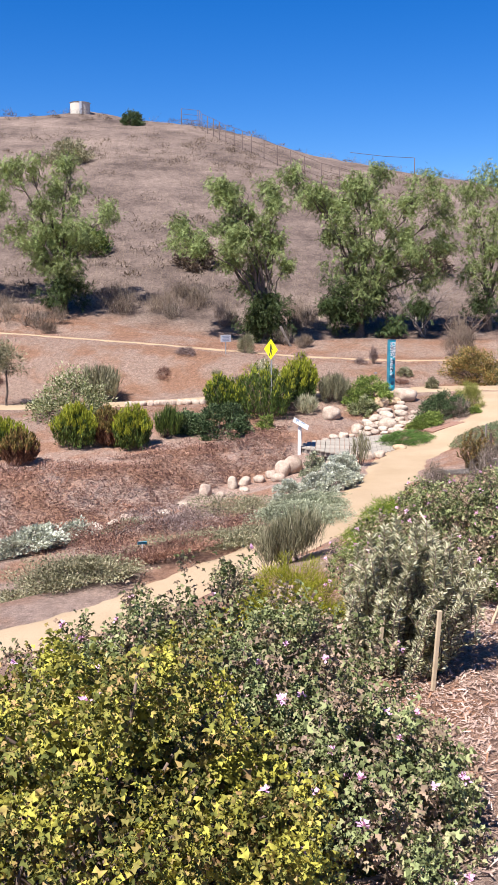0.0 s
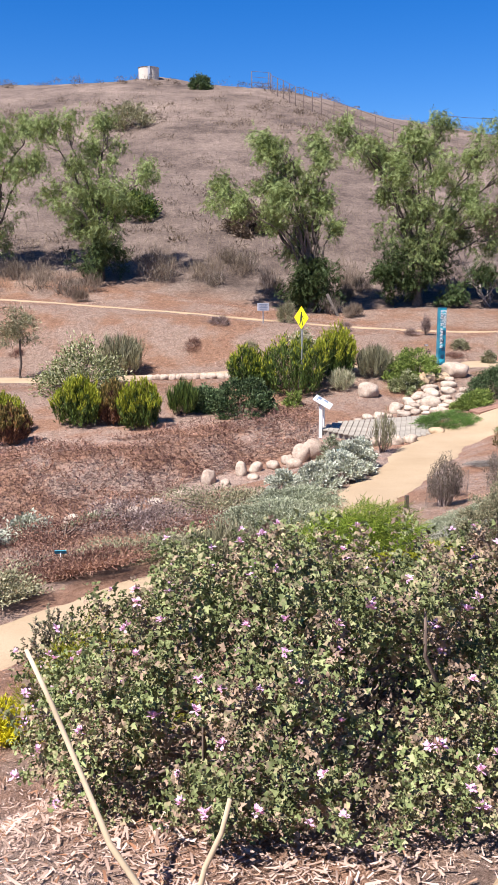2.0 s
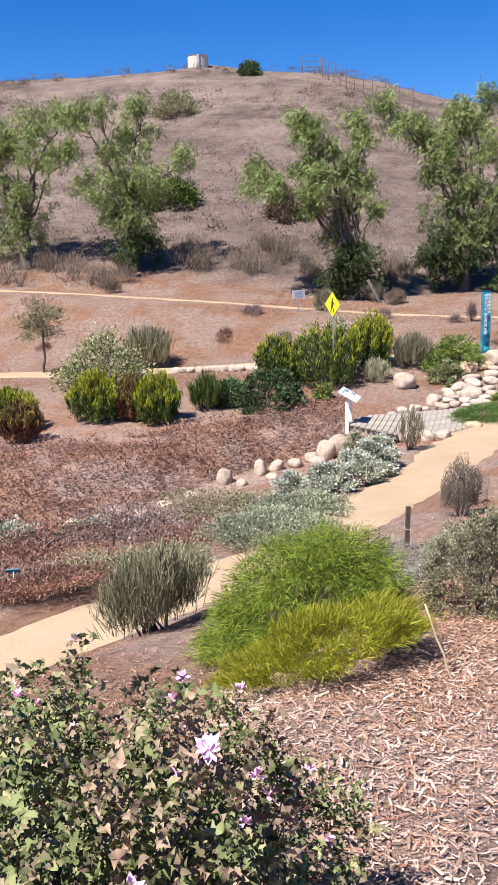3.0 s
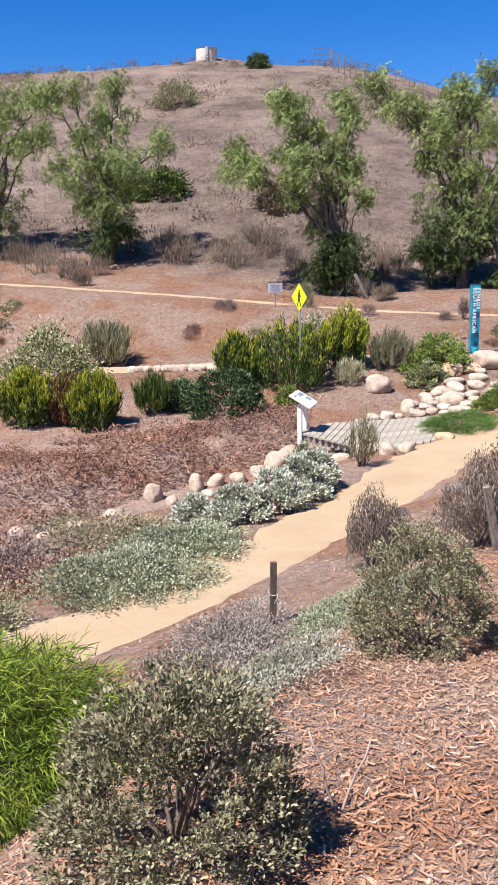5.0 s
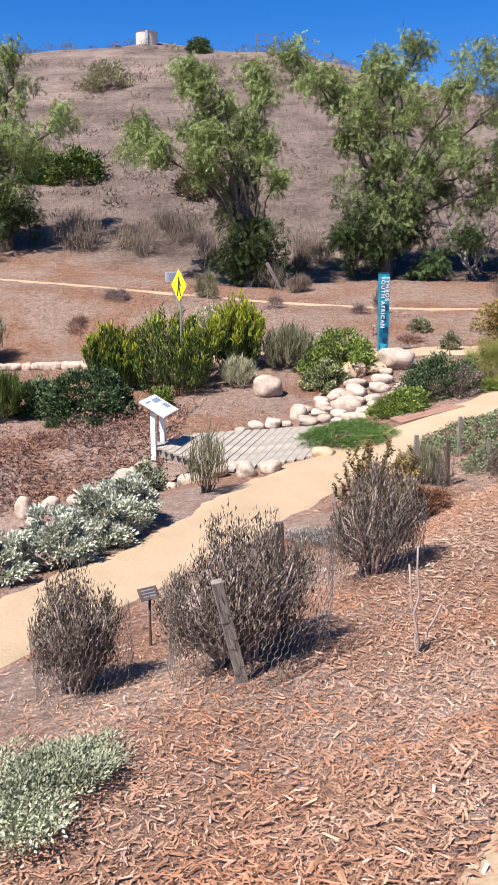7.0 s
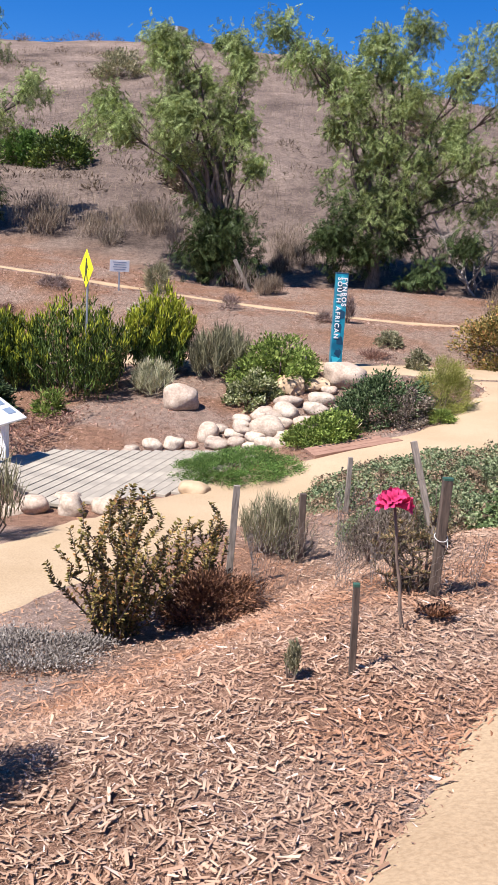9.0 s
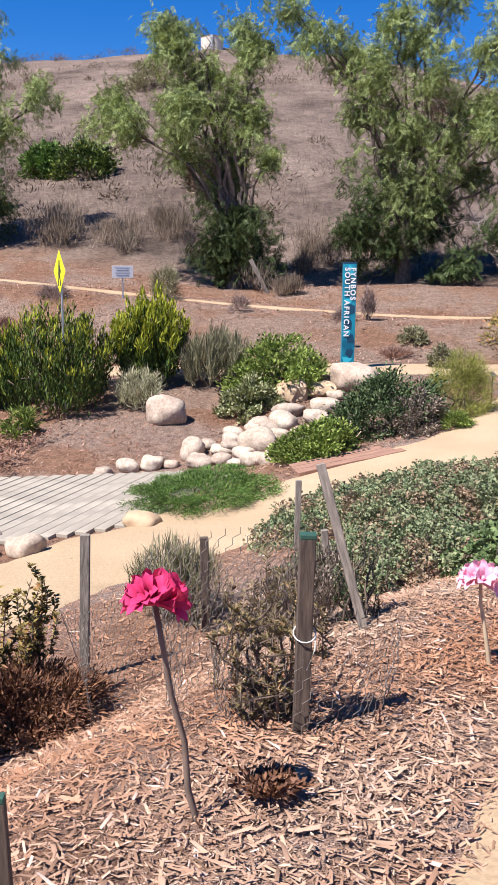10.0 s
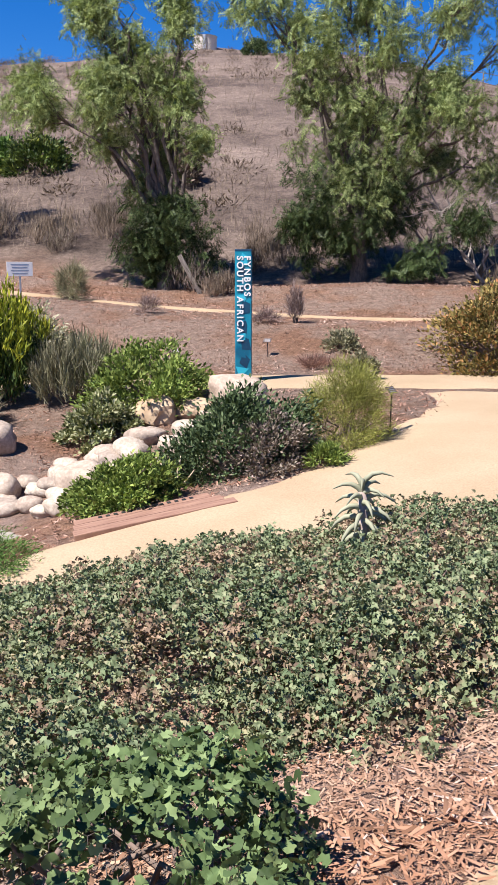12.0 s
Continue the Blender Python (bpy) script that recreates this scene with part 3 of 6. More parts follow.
def tufted(name, label, x, y, w, d, h, material, size, gap, leaves, group="", category="shrub", stems=40, lumps=0.16, hollow=-0.30, sag=0.0, flat=1.0, leaf=None, core=1.0):
    """A mound of leafy sprigs: rosettes on an uneven dome, with hollows between them and darker growth inside."""
    SEED[0] += 1
    rng = np.random.default_rng(SEED[0])
    top = thing(name, x, y, label, category, group)
    n = int(4.2 * (w * d * 0.7 + (w + d) * h * 0.75) / gap ** 2)
    u = rng.normal(size=(n, 3))
    u[:, 2] = np.abs(u[:, 2]) * flat
    u /= np.linalg.norm(u, axis=1)[:, None]
    o = SEED[0] * 3.1
    q = u * np.array([w / 2, d / 2, h])
    lump = np.array([noise.noise((a * 4.2 + o, b * 4.2, c * 4.2)) + 0.6 * noise.noise((a * 9, b * 9 + o, c * 9)) for a, b, c in q])
    keep = lump > hollow
    u, q, lump = u[keep], q[keep], lump[keep]
    q = q * (1 + lumps * lump - 0.05 * rng.random(len(u)))[:, None]
    # thin out sprigs that stand too close
    cell = {}
    for i, c in enumerate(np.floor(q / gap).astype(int)):
        cell.setdefault(tuple(c), i)
    idx = np.array(sorted(cell.values()))
    u, q = u[idx], q[idx]
    out = u / np.array([w / 2, d / 2, h]) * min(w, d, 2 * h) / 2 + np.array([0, 0, 0.35])
    out /= np.linalg.norm(out, axis=1)[:, None]
    k = np.repeat(np.arange(len(q)), leaves)
    spread = rng.normal(size=(len(k), 3))
    spread /= np.linalg.norm(spread, axis=1)[:, None]
    way = spread + out[k] * 0.45
    p = q[k] + way * gap * rng.uniform(0.05, 0.42, len(k))[:, None] - out[k] * gap * rng.uniform(0, 0.7, len(k))[:, None]
    m = int(len(k) * (0.5 if core == 1.0 else 0.7))
    inner = q[rng.integers(0, len(q), m)] * rng.uniform(0.68, 0.93, m)[:, None] + rng.normal(size=(m, 3)) * gap * 0.4
    p, way = np.concatenate([p, inner]), np.concatenate([way - (0, 0, sag), rng.normal(size=(m, 3))])
    p[:, 2] = np.abs(p[:, 2]) + 0.01
    p = on_slope(x, y, p)
    face = np.concatenate([out[k] + spread * 0.45, rng.normal(size=(m, 3))])
    grow = np.where(np.arange(len(p)) < len(k), 1.0, core)
    v, f = scatter(leaf or LOBED, p, way, size * grow * rng.uniform(0.6, 1.25, len(p)), rng, 0.42, face)
    part("foliage", tri_mesh("foliage", v, f, material), top)
    for e in q[rng.permutation(len(q))[:stems]]:
        a = np.array([rng.normal() * w * 0.12, rng.normal() * d * 0.12, -0.05])
        part("stem", tri_mesh("stem", *tube(on_slope(x, y, bent(a, e * 0.97, 5, 0.07, rng)), np.linspace(0.012, 0.004, 5), 4), M_TWIG), top)
    return top, q


def spires(name, label, x, y, w, h, material, spikes, leaf, step, lean=(0, 0), bare=0.25, open_=0.75, whorl=4, d=None, shape=None, group="", category="shrub", stem_mat=None, pitch=0.75, sway=0.06):
    """A shrub of upright shoots, each set with whorls of short leaves along its length."""
    SEED[0] += 1
    rng = np.random.default_rng(SEED[0])
    d = d or w
    top = thing(name, x, y, label, category, group)
    P, W, wood = [], [], []
    for k in range(spikes):
        a, q = rng.uniform(0, 2 * math.pi), math.sqrt(rng.uniform(0, 1))
        base = np.array([math.cos(a) * q * w * (0.5 - 0.5 * open_), math.sin(a) * q * d * (0.5 - 0.5 * open_), -0.03])
        tip = np.array([math.cos(a) * q * w * 0.5 + lean[0] * h, math.sin(a) * q * d * 0.5 + lean[1] * h, h * (1 - 0.42 * q ** 2.5) * rng.uniform(0.72, 1.03)])
        pts = bent(base, tip, 7, sway, rng)
        wood.append(pts)
        seg = np.linalg.norm(np.diff(pts, axis=0), axis=1)
        m = max(4, int(seg.sum() * (1 - bare) / step))
        t = bare * rng.uniform(0.5, 1.2) + (1 - bare * 0.8) * np.arange(m) / m
        t = np.clip(t, 0, 1) * 6
        at = np.stack([np.interp(t, range(7), pts[:, c]) for c in range(3)], 1)
        ax = (pts[-1] - pts[0]) / np.linalg.norm(pts[-1] - pts[0])
        for j in range(whorl):
            o = rng.normal(size=(m, 3))
            o -= (o @ ax)[:, None] * ax
            o /= np.linalg.norm(o, axis=1)[:, None] + 1e-9
            P.append(at)
            W.append(o + ax * pitch)
    P, W = np.concatenate(P), np.concatenate(W)
    P[:, 2] = np.maximum(P[:, 2], 0.01)
    P = on_slope(x, y, P)
    part("foliage", tri_mesh("foliage", *scatter(shape or NARROW, P, W, leaf * rng.uniform(0.7, 1.25, len(P)), rng, 0.5), material), top)
    if spikes > 45:
        v, f = join([tube(on_slope(x, y, p), np.linspace(0.006, 0.002, 7), 4) for p in wood])
        tagged(part("branchwork", tri_mesh("branchwork", v, f, stem_mat or M_TWIG), top), kind="stuff")
    else:
        for p in wood:
            part("stem", tri_mesh("stem", *tube(on_slope(x, y, p), np.linspace(0.008, 0.002, 7), 4), stem_mat or M_TWIG), top)
    return top


def add_flowers(top, x, y, c, count, material, rng, petal=0.03, heads=7, out=1.06):
    """Flower heads over a shrub, each a part of its own."""
    shapes = []
    for k in range(3):
        r = np.random.default_rng(k)
        v, f = [(0, 0, 0)], []
        for a in np.arange(heads * 3) * 2.4 + r.uniform(0, 6):
            e = r.uniform(-0.3, 1.3)
            d = np.array([math.cos(a) * math.cos(e), math.sin(a) * math.cos(e), math.sin(e)]) * petal * r.uniform(1.2, 2.0)
            w = np.array([-math.sin(a), math.cos(a), r.uniform(-0.4, 0.4)]) * petal * 0.42
            m = len(v)
            v += [tuple(d * 0.6 + w), tuple(d + (0, 0, -0.1 * petal)), tuple(d * 0.6 - w)]
            f += [(0, m, m + 1), (0, m + 1, m + 2)]
        shapes.append(tri_mesh("flower_head", v, f, material))
    k = rng.permutation(len(c))[:count]
    q = on_slope(x, y, c[k] * out + np.array([0, 0, 0.012]))
    for i, place in enumerate(q):
        part("flower_head", shapes[i % 3], top, m=pose(*place, *rng.uniform(-25, 25, 2), rng.uniform(0, 360)) @ Matrix.Scale(rng.uniform(0.7, 1.25), 4))


def rock(name, label, x, y, w, d, h, material, group="", z=None, seed=0, sink=0.25, angular=False):
    """A rounded, uneven boulder, bedded in the ground."""
    bm = bmesh.new()
    bmesh.ops.create_icosphere(bm, subdivisions=3, radius=0.5)
    o = Vector((seed * 7.31, seed * 3.7, 0))
    for v in bm.verts:
        q = v.co * 2
        k = 1 + (0.45 if angular else 0.38) * noise.noise(q * 0.75 + o) + 0.16 * noise.noise(q * 1.9 + o) + 0.035 * noise.noise(q * 6 + o)
        flat = Vector((max(-0.40, min(0.40, v.co.x)), max(-0.41, min(0.41, v.co.y)), max(-0.36, min(0.38, v.co.z))))
        v.co = (v.co * 0.72 + flat * 0.36) * k
        if angular:
            v.co += Vector([0.07 * round(3 * noise.noise(q * 1.3 + o + Vector((a, 0, 0)))) / 1.6 for a in (0, 5, 9)])
        v.co = Vector((v.co.x * w, v.co.y * d, v.co.z * h))
    ob = new(name, bm_mesh(name, bm, material, not angular))
    ob.matrix_basis = pose(x, y, (ground(x, y) if z is None else z) + h * (0.5 - sink), 0, 0, (seed * 37) % 40 - 20)
    return tagged(ob, label, "rock", group)


# ---- ground ----
def steps(lo, mid, hi, far_lo, far_hi, fine, grow=1.25):
    """Grid lines: fine between lo and hi, ever wider outside."""
    a = list(np.arange(lo, hi, fine))
    s, q = fine, a[-1]
    while q < far_hi:
        s *= grow
        q += min(s, 60)
        a.append(q)
    s, q = fine, a[0]
    while q > far_lo:
        s *= grow
        q -= min(s, 60)
        a.insert(0, q)
    return np.array(a)


def line_distance(line, x, y):
    """Distance in plan from points to a breakline."""
    p = dense(line, 0.25)
    out = np.empty(len(x))
    for i in range(0, len(x), 8000):
        out[i:i + 8000] = np.sqrt(((x[i:i + 8000, None] - p[:, 0]) ** 2 + (y[i:i + 8000, None] - p[:, 1]) ** 2).min(1))
    return out


gx, gy = steps(-16, 0, 15, -1800, 1800, 0.28, 1.14), steps(-2, 0, 50, -600, 2200, 0.28, 1.10)
X, Y = np.meshgrid(gx, gy)
Z = height(X.ravel(), Y.ravel())
fx, fy = X.ravel(), Y.ravel()
far = np.clip((np.hypot(fx, fy - 30) - 150) / 300, 0, 1)
Z = Z * (1 - far) - 3 * far
bumps = np.array([noise.noise((a * 0.9, b * 0.9, 0)) * 0.035 + noise.noise((a * 2.7, b * 2.7, 4)) * 0.018 + (noise.noise((a * 0.12, b * 0.12, 9)) * 0.5 + noise.noise((a * 0.4, b * 0.4, 2)) * 0.15) * min(1, max(0, (b - 49) / 12))
                  for a, b in zip(fx, fy)])
near_line = np.minimum(line_distance(LOWER, fx, fy), line_distance(SECOND, fx, fy))
Z = Z + bumps * np.clip(near_line - 0.3, 0, 1)
nx, ny = len(gx), len(gy)
ii = (np.arange(ny - 1)[:, None] * nx + np.arange(nx - 1)).ravel()
faces = np.concatenate([np.stack([ii, ii + 1, ii + nx + 1], 1), np.stack([ii, ii + nx + 1, ii + nx], 1)])
gm = tri_mesh("ground", np.stack([fx, fy, Z], 1), faces, M_MULCH, True)
wild = gm.attributes.new("wild", "FLOAT", "POINT")
edge = np.interp(fx, [p[0] for p in FOOT], [p[1] for p in FOOT])
aged = gm.attributes.new("aged", "FLOAT", "POINT")
aged.data.foreach_set("value", np.clip((fy - 27.5) / 5.0 - np.clip(fx - 9, 0, 2), 0, 1).astype(np.float32))
wild.data.foreach_set("value", np.clip((fy - edge + 1.6) / 3.0 + bumps * 8, 0, 1).astype(np.float32))
tagged(new("ground", gm), "sloping ground of faded wood mulch and dry grassy hillside", "ground", kind="structure")


def surface(x, y):
    """Height of the ground sheet itself, on the triangle under each point."""
    x, y = np.atleast_1d(np.asarray(x, float)), np.atleast_1d(np.asarray(y, float))
    i = np.clip(np.searchsorted(gx, x) - 1, 0, nx - 2)
    j = np.clip(np.searchsorted(gy, y) - 1, 0, ny - 2)
    u, v = (x - gx[i]) / (gx[i + 1] - gx[i]), (y - gy[j]) / (gy[j + 1] - gy[j])
    g = Z.reshape(ny, nx)
    a, b, c, d = g[j, i], g[j, i + 1], g[j + 1, i], g[j + 1, i + 1]
    return np.where(u >= v, a + (b - a) * u + (d - b) * v, a + (c - a) * v + (d - c) * u)


def pathway(name, label, line, width, material, lift=0.03, ragged=0.16, step=0.12):
    """A trodden strip that lies on the ground along a line, with ragged edges that dip below it."""
    p = dense(line, step)
    ker = np.ones(15) / 15
    q = np.stack([np.convolve(np.pad(p[:, k], 7, mode="edge"), ker, "valid") for k in (0, 1)], 1)
    t = np.gradient(q, axis=0)
    t /= np.linalg.norm(t, axis=1)[:, None]
    side = np.stack([-t[:, 1], t[:, 0]], 1)
    m = 15
    s = np.linspace(-1, 1, m)
    w = np.array([np.interp(k, np.linspace(0, 1, len(width)), width) for k in np.linspace(0, 1, len(q))]) / 2
    el = np.array([noise.noise((a * 1.3, b * 1.3, 3)) + 0.6 * noise.noise((a * 4, b * 4, 5)) for a, b in q]) * ragged
    er = np.array([noise.noise((a * 1.3, b * 1.3, 13)) + 0.6 * noise.noise((a * 4, b * 4, 15)) for a, b in q]) * ragged
    ww = np.where(s[None] > 0, (w + el)[:, None], (w + er)[:, None])
    x = q[:, 0:1] + side[:, 0:1] * s * ww
    y = q[:, 1:2] + side[:, 1:2] * s * ww
    z = height(x.ravel(), y.ravel()).reshape(x.shape) + lift * (1 - np.abs(s) ** 6 * 2.6)
    i = (np.arange(len(q) - 1)[:, None] * m + np.arange(m - 1)).ravel()
    f = np.concatenate([np.stack([i, i + 1, i + m + 1], 1), np.stack([i, i + m + 1, i + m], 1)])
    return tagged(new(name, tri_mesh(name, np.stack([x.ravel(), y.ravel(), z.ravel()], 1), f, material, True)), label, "path", kind="structure")


pathway("garden_path", "pale sandy garden path of packed decomposed granite", LOWER, (1.3, 1.3, 1.35, 1.4, 1.5, 1.9, 2.6, 3.2), M_SAND, 0.05)
pathway("walking_trail", "narrow trail of trodden tan earth through mulch", TRAIL, (1.1, 1.1, 1.05, 1.4, 1.6, 1.5), M_TRAIL, 0.045, 0.12)
pathway("cross_path", "pale sandy path behind the planted beds", SECOND, (1.7, 1.7, 1.6, 1.8, 2.2, 2.0), M_SAND, 0.05)
pathway("hill_trail", "thin pale footpath along the foot of the hill", UPPER, (0.55, 0.5, 0.45, 0.4, 0.4), M_TRAIL, 0.05, 0.08)


# ---- signs, posts and built things ----
def text_mesh(words, size, material, depth=0.004):
    c = bpy.data.curves.new("lettering", "FONT")
    c.body, c.size, c.extrude, c.align_x, c.align_y = words, size, depth, "LEFT", "CENTER"
    c.space_character, c.offset = 1.3, 0.0035
    ob = bpy.data.objects.new("lettering", c)
    scene.collection.objects.link(ob)
    bpy.context.view_layer.update()
    me = bpy.data.meshes.new_from_object(ob.evaluated_get(bpy.context.evaluated_depsgraph_get()))
    bpy.data.objects.remove(ob)
    me.materials.clear()
    me.materials.append(material)
    return me


def banner_column():
    top = thing("sign_column", 5.53, 34.6, "tall teal patterned sign column standing on a pale boulder", "sign", z=-2.09, rz=12)
    w, h = 0.25, 2.04
    bm = box(bmesh.new(), 0, 0, h / 2, w, w, h, bevel=0.012)
    body = part("column_body", bm_mesh("column_body", bm, M_TEAL), top)
    part("cap", bm_mesh("cap", box(bmesh.new(), 0, 0, h + 0.012, w * 1.02, w * 1.02, 0.03, bevel=0.004), M_NAVY), top, "dark cap")
    rng = np.random.default_rng(3)
    for face in (0, 90):
        for k in range(14):
            cz, cx = 0.1 + k * 0.138, rng.uniform(-0.05, 0.05)
            n = int(rng.integers(3, 6))
            turn = rng.uniform(0, 6.28)
            pts = [(max(-0.12, min(0.12, cx + rng.uniform(0.05, 0.14) * math.cos(turn + j * 6.28 / n))), cz + rng.uniform(0.06, 0.15) * math.sin(turn + j * 6.28 / n)) for j in range(n)]
            bm = bmesh.new()
            near = [bm.verts.new((px, -w / 2 - 0.0015 - 0.0004 * k, pz)) for px, pz in pts]
            back = [bm.verts.new((px, -w / 2 + 0.001, pz)) for px, pz in pts]
            bm.faces.new(near)
            for j in range(n):
                bm.faces.new((near[j], back[j], back[(j + 1) % n], near[(j + 1) % n]))
            part("printed_shape", bm_mesh("printed_shape", bm, (M_NAVY, M_SKYBLUE, M_NAVY, M_TEAL)[k % 4]), body, m=pose(0, 0, 0, 0, 0, face))
    for words, x in (("FYNBOS", 0.06), ("SOUTH AFRICAN", -0.05)):
        me = text_mesh(words, 0.135, M_WHITE)
        part("lettering", me, body, "white capital lettering", m=pose(x, -w / 2 - 0.011, 1.97, 90, 90, 0))


def diamond_sign():
    x, y = 0.767, 32.17
    top = thing("warning_sign", x, y, "yellow diamond walking warning sign on a steel post", "sign", rz=-49.5)
    g = ground(x, y)
    r, zc = 0.373, -0.229 - g
    bm = box(bmesh.new(), 0, 0, 0, r * 1.414, 0.006, r * 1.414, bevel=0.002)
    part("plate", bm_mesh("plate", bm, M_YELLOW), top, m=pose(0, -0.02, zc, 0, 45, 0))
    bm = bmesh.new()
    for m, sx, sz in ((pose(0.01, 0, 0.16), 0.06, 0.07), (pose(0, 0, 0.02, 0, 8, 0), 0.09, 0.2), (pose(-0.05, 0, -0.15, 0, 20, 0), 0.045, 0.2), (pose(0.05, 0, -0.15, 0, -16, 0), 0.045, 0.2), (pose(0.08, 0, 0.02, 0, -40, 0), 0.03, 0.13)):
        box(bm, 0, 0, 0, sx, 0.004, sz, m)
    part("symbol", bm_mesh("symbol", bm, M_BLACK), top, "plain black symbol", m=pose(0, -0.026, zc))
    part("post", bm_mesh("post", box(bmesh.new(), 0, 0.01, (zc + 0.3) / 2, 0.05, 0.03, zc + 0.3, bevel=0.006), M_STEEL), top, "grey steel post")


def notice_sign():
    x, y = -1.08, 39.84
    g = ground(x, y)
    top = thing("notice_sign", x, y, "small white notice board on a thin steel post", "sign", rz=38)
    zc = -0.25 - g
    board = part("board", bm_mesh("board", box(bmesh.new(), 0, -0.02, zc, 0.58, 0.01, 0.32, bevel=0.004), M_WHITE), top)
    for k in range(4):
        part("printed_line", bm_mesh("printed_line", box(bmesh.new(), 0, -0.027, zc + 0.1 - k * 0.065, 0.40 - 0.06 * (k % 2), 0.003, 0.016), M_SKYGREY), board)
    part("post", bm_mesh("post", box(bmesh.new(), 0, 0, zc / 2, 0.04, 0.03, zc + 0.2, bevel=0.006), M_STEEL), top)


M_SKYGREY = plain("faded_blue_print", (0.16, 0.22, 0.30), (0.24, 0.30, 0.38), 6, 0.6)


def lectern():
    """A reading panel on two white posts at the edge of the deck."""
    a, b = Vector((1.46, 26.35, 0)), Vector((1.53, 26.95, 0))
    z0 = -3.05
    top = thing("reading_panel", 1.5, 26.65, "white slanted information panel on two white posts beside the boardwalk", "sign", z=z0, rz=84)
    for sx in (-0.24, 0.24):
        part("post", bm_mesh("post", box(bmesh.new(), sx, 0, 0.42, 0.09, 0.09, 0.86, bevel=0.008), M_WHITE), top)
    tilt = pose(0, -0.03, 0.92, 30, 0, 0)
    panel = part("panel", bm_mesh("panel", box(bmesh.new(), 0, 0, 0, 0.78, 0.52, 0.035, bevel=0.008), M_WHITE), top, m=tilt)
    for cx, cy, sx, sy in ((0.14, 0.13, 0.3, 0.1), (0.2, -0.06, 0.2, 0.12), (-0.2, 0.16, 0.24, 0.03)):
        part("picture", bm_mesh("picture", box(bmesh.new(), cx, cy, 0.021, sx, sy, 0.003), M_SKYGREY), panel, "faded printed picture")
    part("cross_rail", bm_mesh("cross_rail", box(bmesh.new(), 0, 0, 0.80, 0.5, 0.05, 0.08, bevel=0.006), M_WHITE), top)


def boardwalk():
    top = thing("boardwalk", 3.4, 26.8, "weathered grey timber boardwalk across the dry stream bed", "boardwalk", z=-2.84)
    front, back = ((-1.95, -0.3), (-0.2, -1.95), (0.75, -1.15), (1.9, 0.2)), ((-1.95, -0.1), (-1.5, 0.85), (0.9, 1.95), (1.9, 1.5))
    width, lean = 0.145, 0.2
    k = 0
    x = -1.9
    while x < 1.85:
        yf, yb = np.interp(x, *zip(*front)), np.interp(x, *zip(*back))
        xf = x
        if yb - yf > 0.12:
            bm = bmesh.new()
            n = noise.noise((k * 3.1, 0, 0))
            m = pose(xf, (yf + yb) / 2, 0.0 + n * 0.004, 0, 0, -math.degrees(math.atan(lean)) * 0.5)
            box(bm, 0, 0, 0, width - 0.014, (yb - yf), 0.04, bevel=0.005)
            part("plank", bm_mesh("plank", bm, M_DECK), top, m=m)
        k += 1
        x += width
    for (x0, y0), (x1, y1) in zip(front[:-1], front[1:]):
        L = math.hypot(x1 - x0, y1 - y0)
        part("edge_beam", bm_mesh("edge_beam", box(bmesh.new(), 0, 0, 0, L, 0.05, 0.13, bevel=0.006), M_DECKSIDE), top, m=pose((x0 + x1) / 2, (y0 + y1) / 2 + 0.05, -0.09, 0, 0, math.degrees(math.atan2(y1 - y0, x1 - x0))))
    for x0, y0 in ((-1.2, -0.75), (-0.3, -1.6), (0.5, -1.1), (-1.0, 0.9)):
        part("leg", bm_mesh("leg", box(bmesh.new(), x0, y0 + 0.12, -0.35, 0.09, 0.09, 0.6, bevel=0.006), M_WHITE if y0 < -1 else M_DECKSIDE), top)


def timber_slab():
    top = thing("timber_slab", 6.32, 28.42, "reddish timber boards laid flat in the mulch beside the path", "boards", z=-2.53, rz=31)
    for k in range(3):
        board = part("board", bm_mesh("board", box(bmesh.new(), -0.03 * k, -0.16 + 0.16 * k, 0, 1.45 - 0.1 * k, 0.15, 0.06, bevel=0.008), M_REDBOARD), top, m=pose(0, 0, 0.02, 0, -8, 0))
    for k in range(13):
        part("printed_mark", bm_mesh("printed_mark", box(bmesh.new(), -0.45 + k * 0.07, 0.16, 0.032, 0.035, 0.055, 0.003), M_BLACK), board)


def stake(label, x, y, h, w=0.05, lean=(0, 0), material=None, cap=None, tie=False, z=None, name="stake"):
    """A sawn wooden stake driven into the ground."""
    top = thing(name, x, y, label, "post", z=z)
    m = pose(0, 0, 0, lean[1], lean[0], 17)
    bm = box(bmesh.new(), 0, 0, (h - 0.15) / 2, w, w * 0.8, h + 0.15, bevel=w * 0.08)
    for v in bm.verts:
        v.co.x += 0.01 * noise.noise(v.co * 5 + Vector((x, y, 0)))
    shaft = part("shaft", bm_mesh("shaft", bm, material or M_STAKE), top, m=m)
    if cap:
        part("cap", bm_mesh("cap", box(bmesh.new(), 0, 0, h + 0.006, w * 1.04, w * 0.84, 0.016, bevel=0.003), cap), shaft, "green painted end")
    if tie:
        a = np.linspace(0, 2 * math.pi, 14)
        pts = np.stack([np.cos(a) * w * 0.72, np.sin(a) * w * 0.62, h * 0.52 + 0.02 * np.sin(a)], 1)
        tail = [pts[-1], (w * 0.6, -w * 0.7, h * 0.46), (w * 0.1, -w * 0.9, h * 0.36)]
        part("tie", tri_mesh("tie", *join([tube(pts, [0.0025] * 14, 5), tube(tail, [0.002] * 3, 5)]), M_ROPE), shaft, "pale rope tie")
    return top


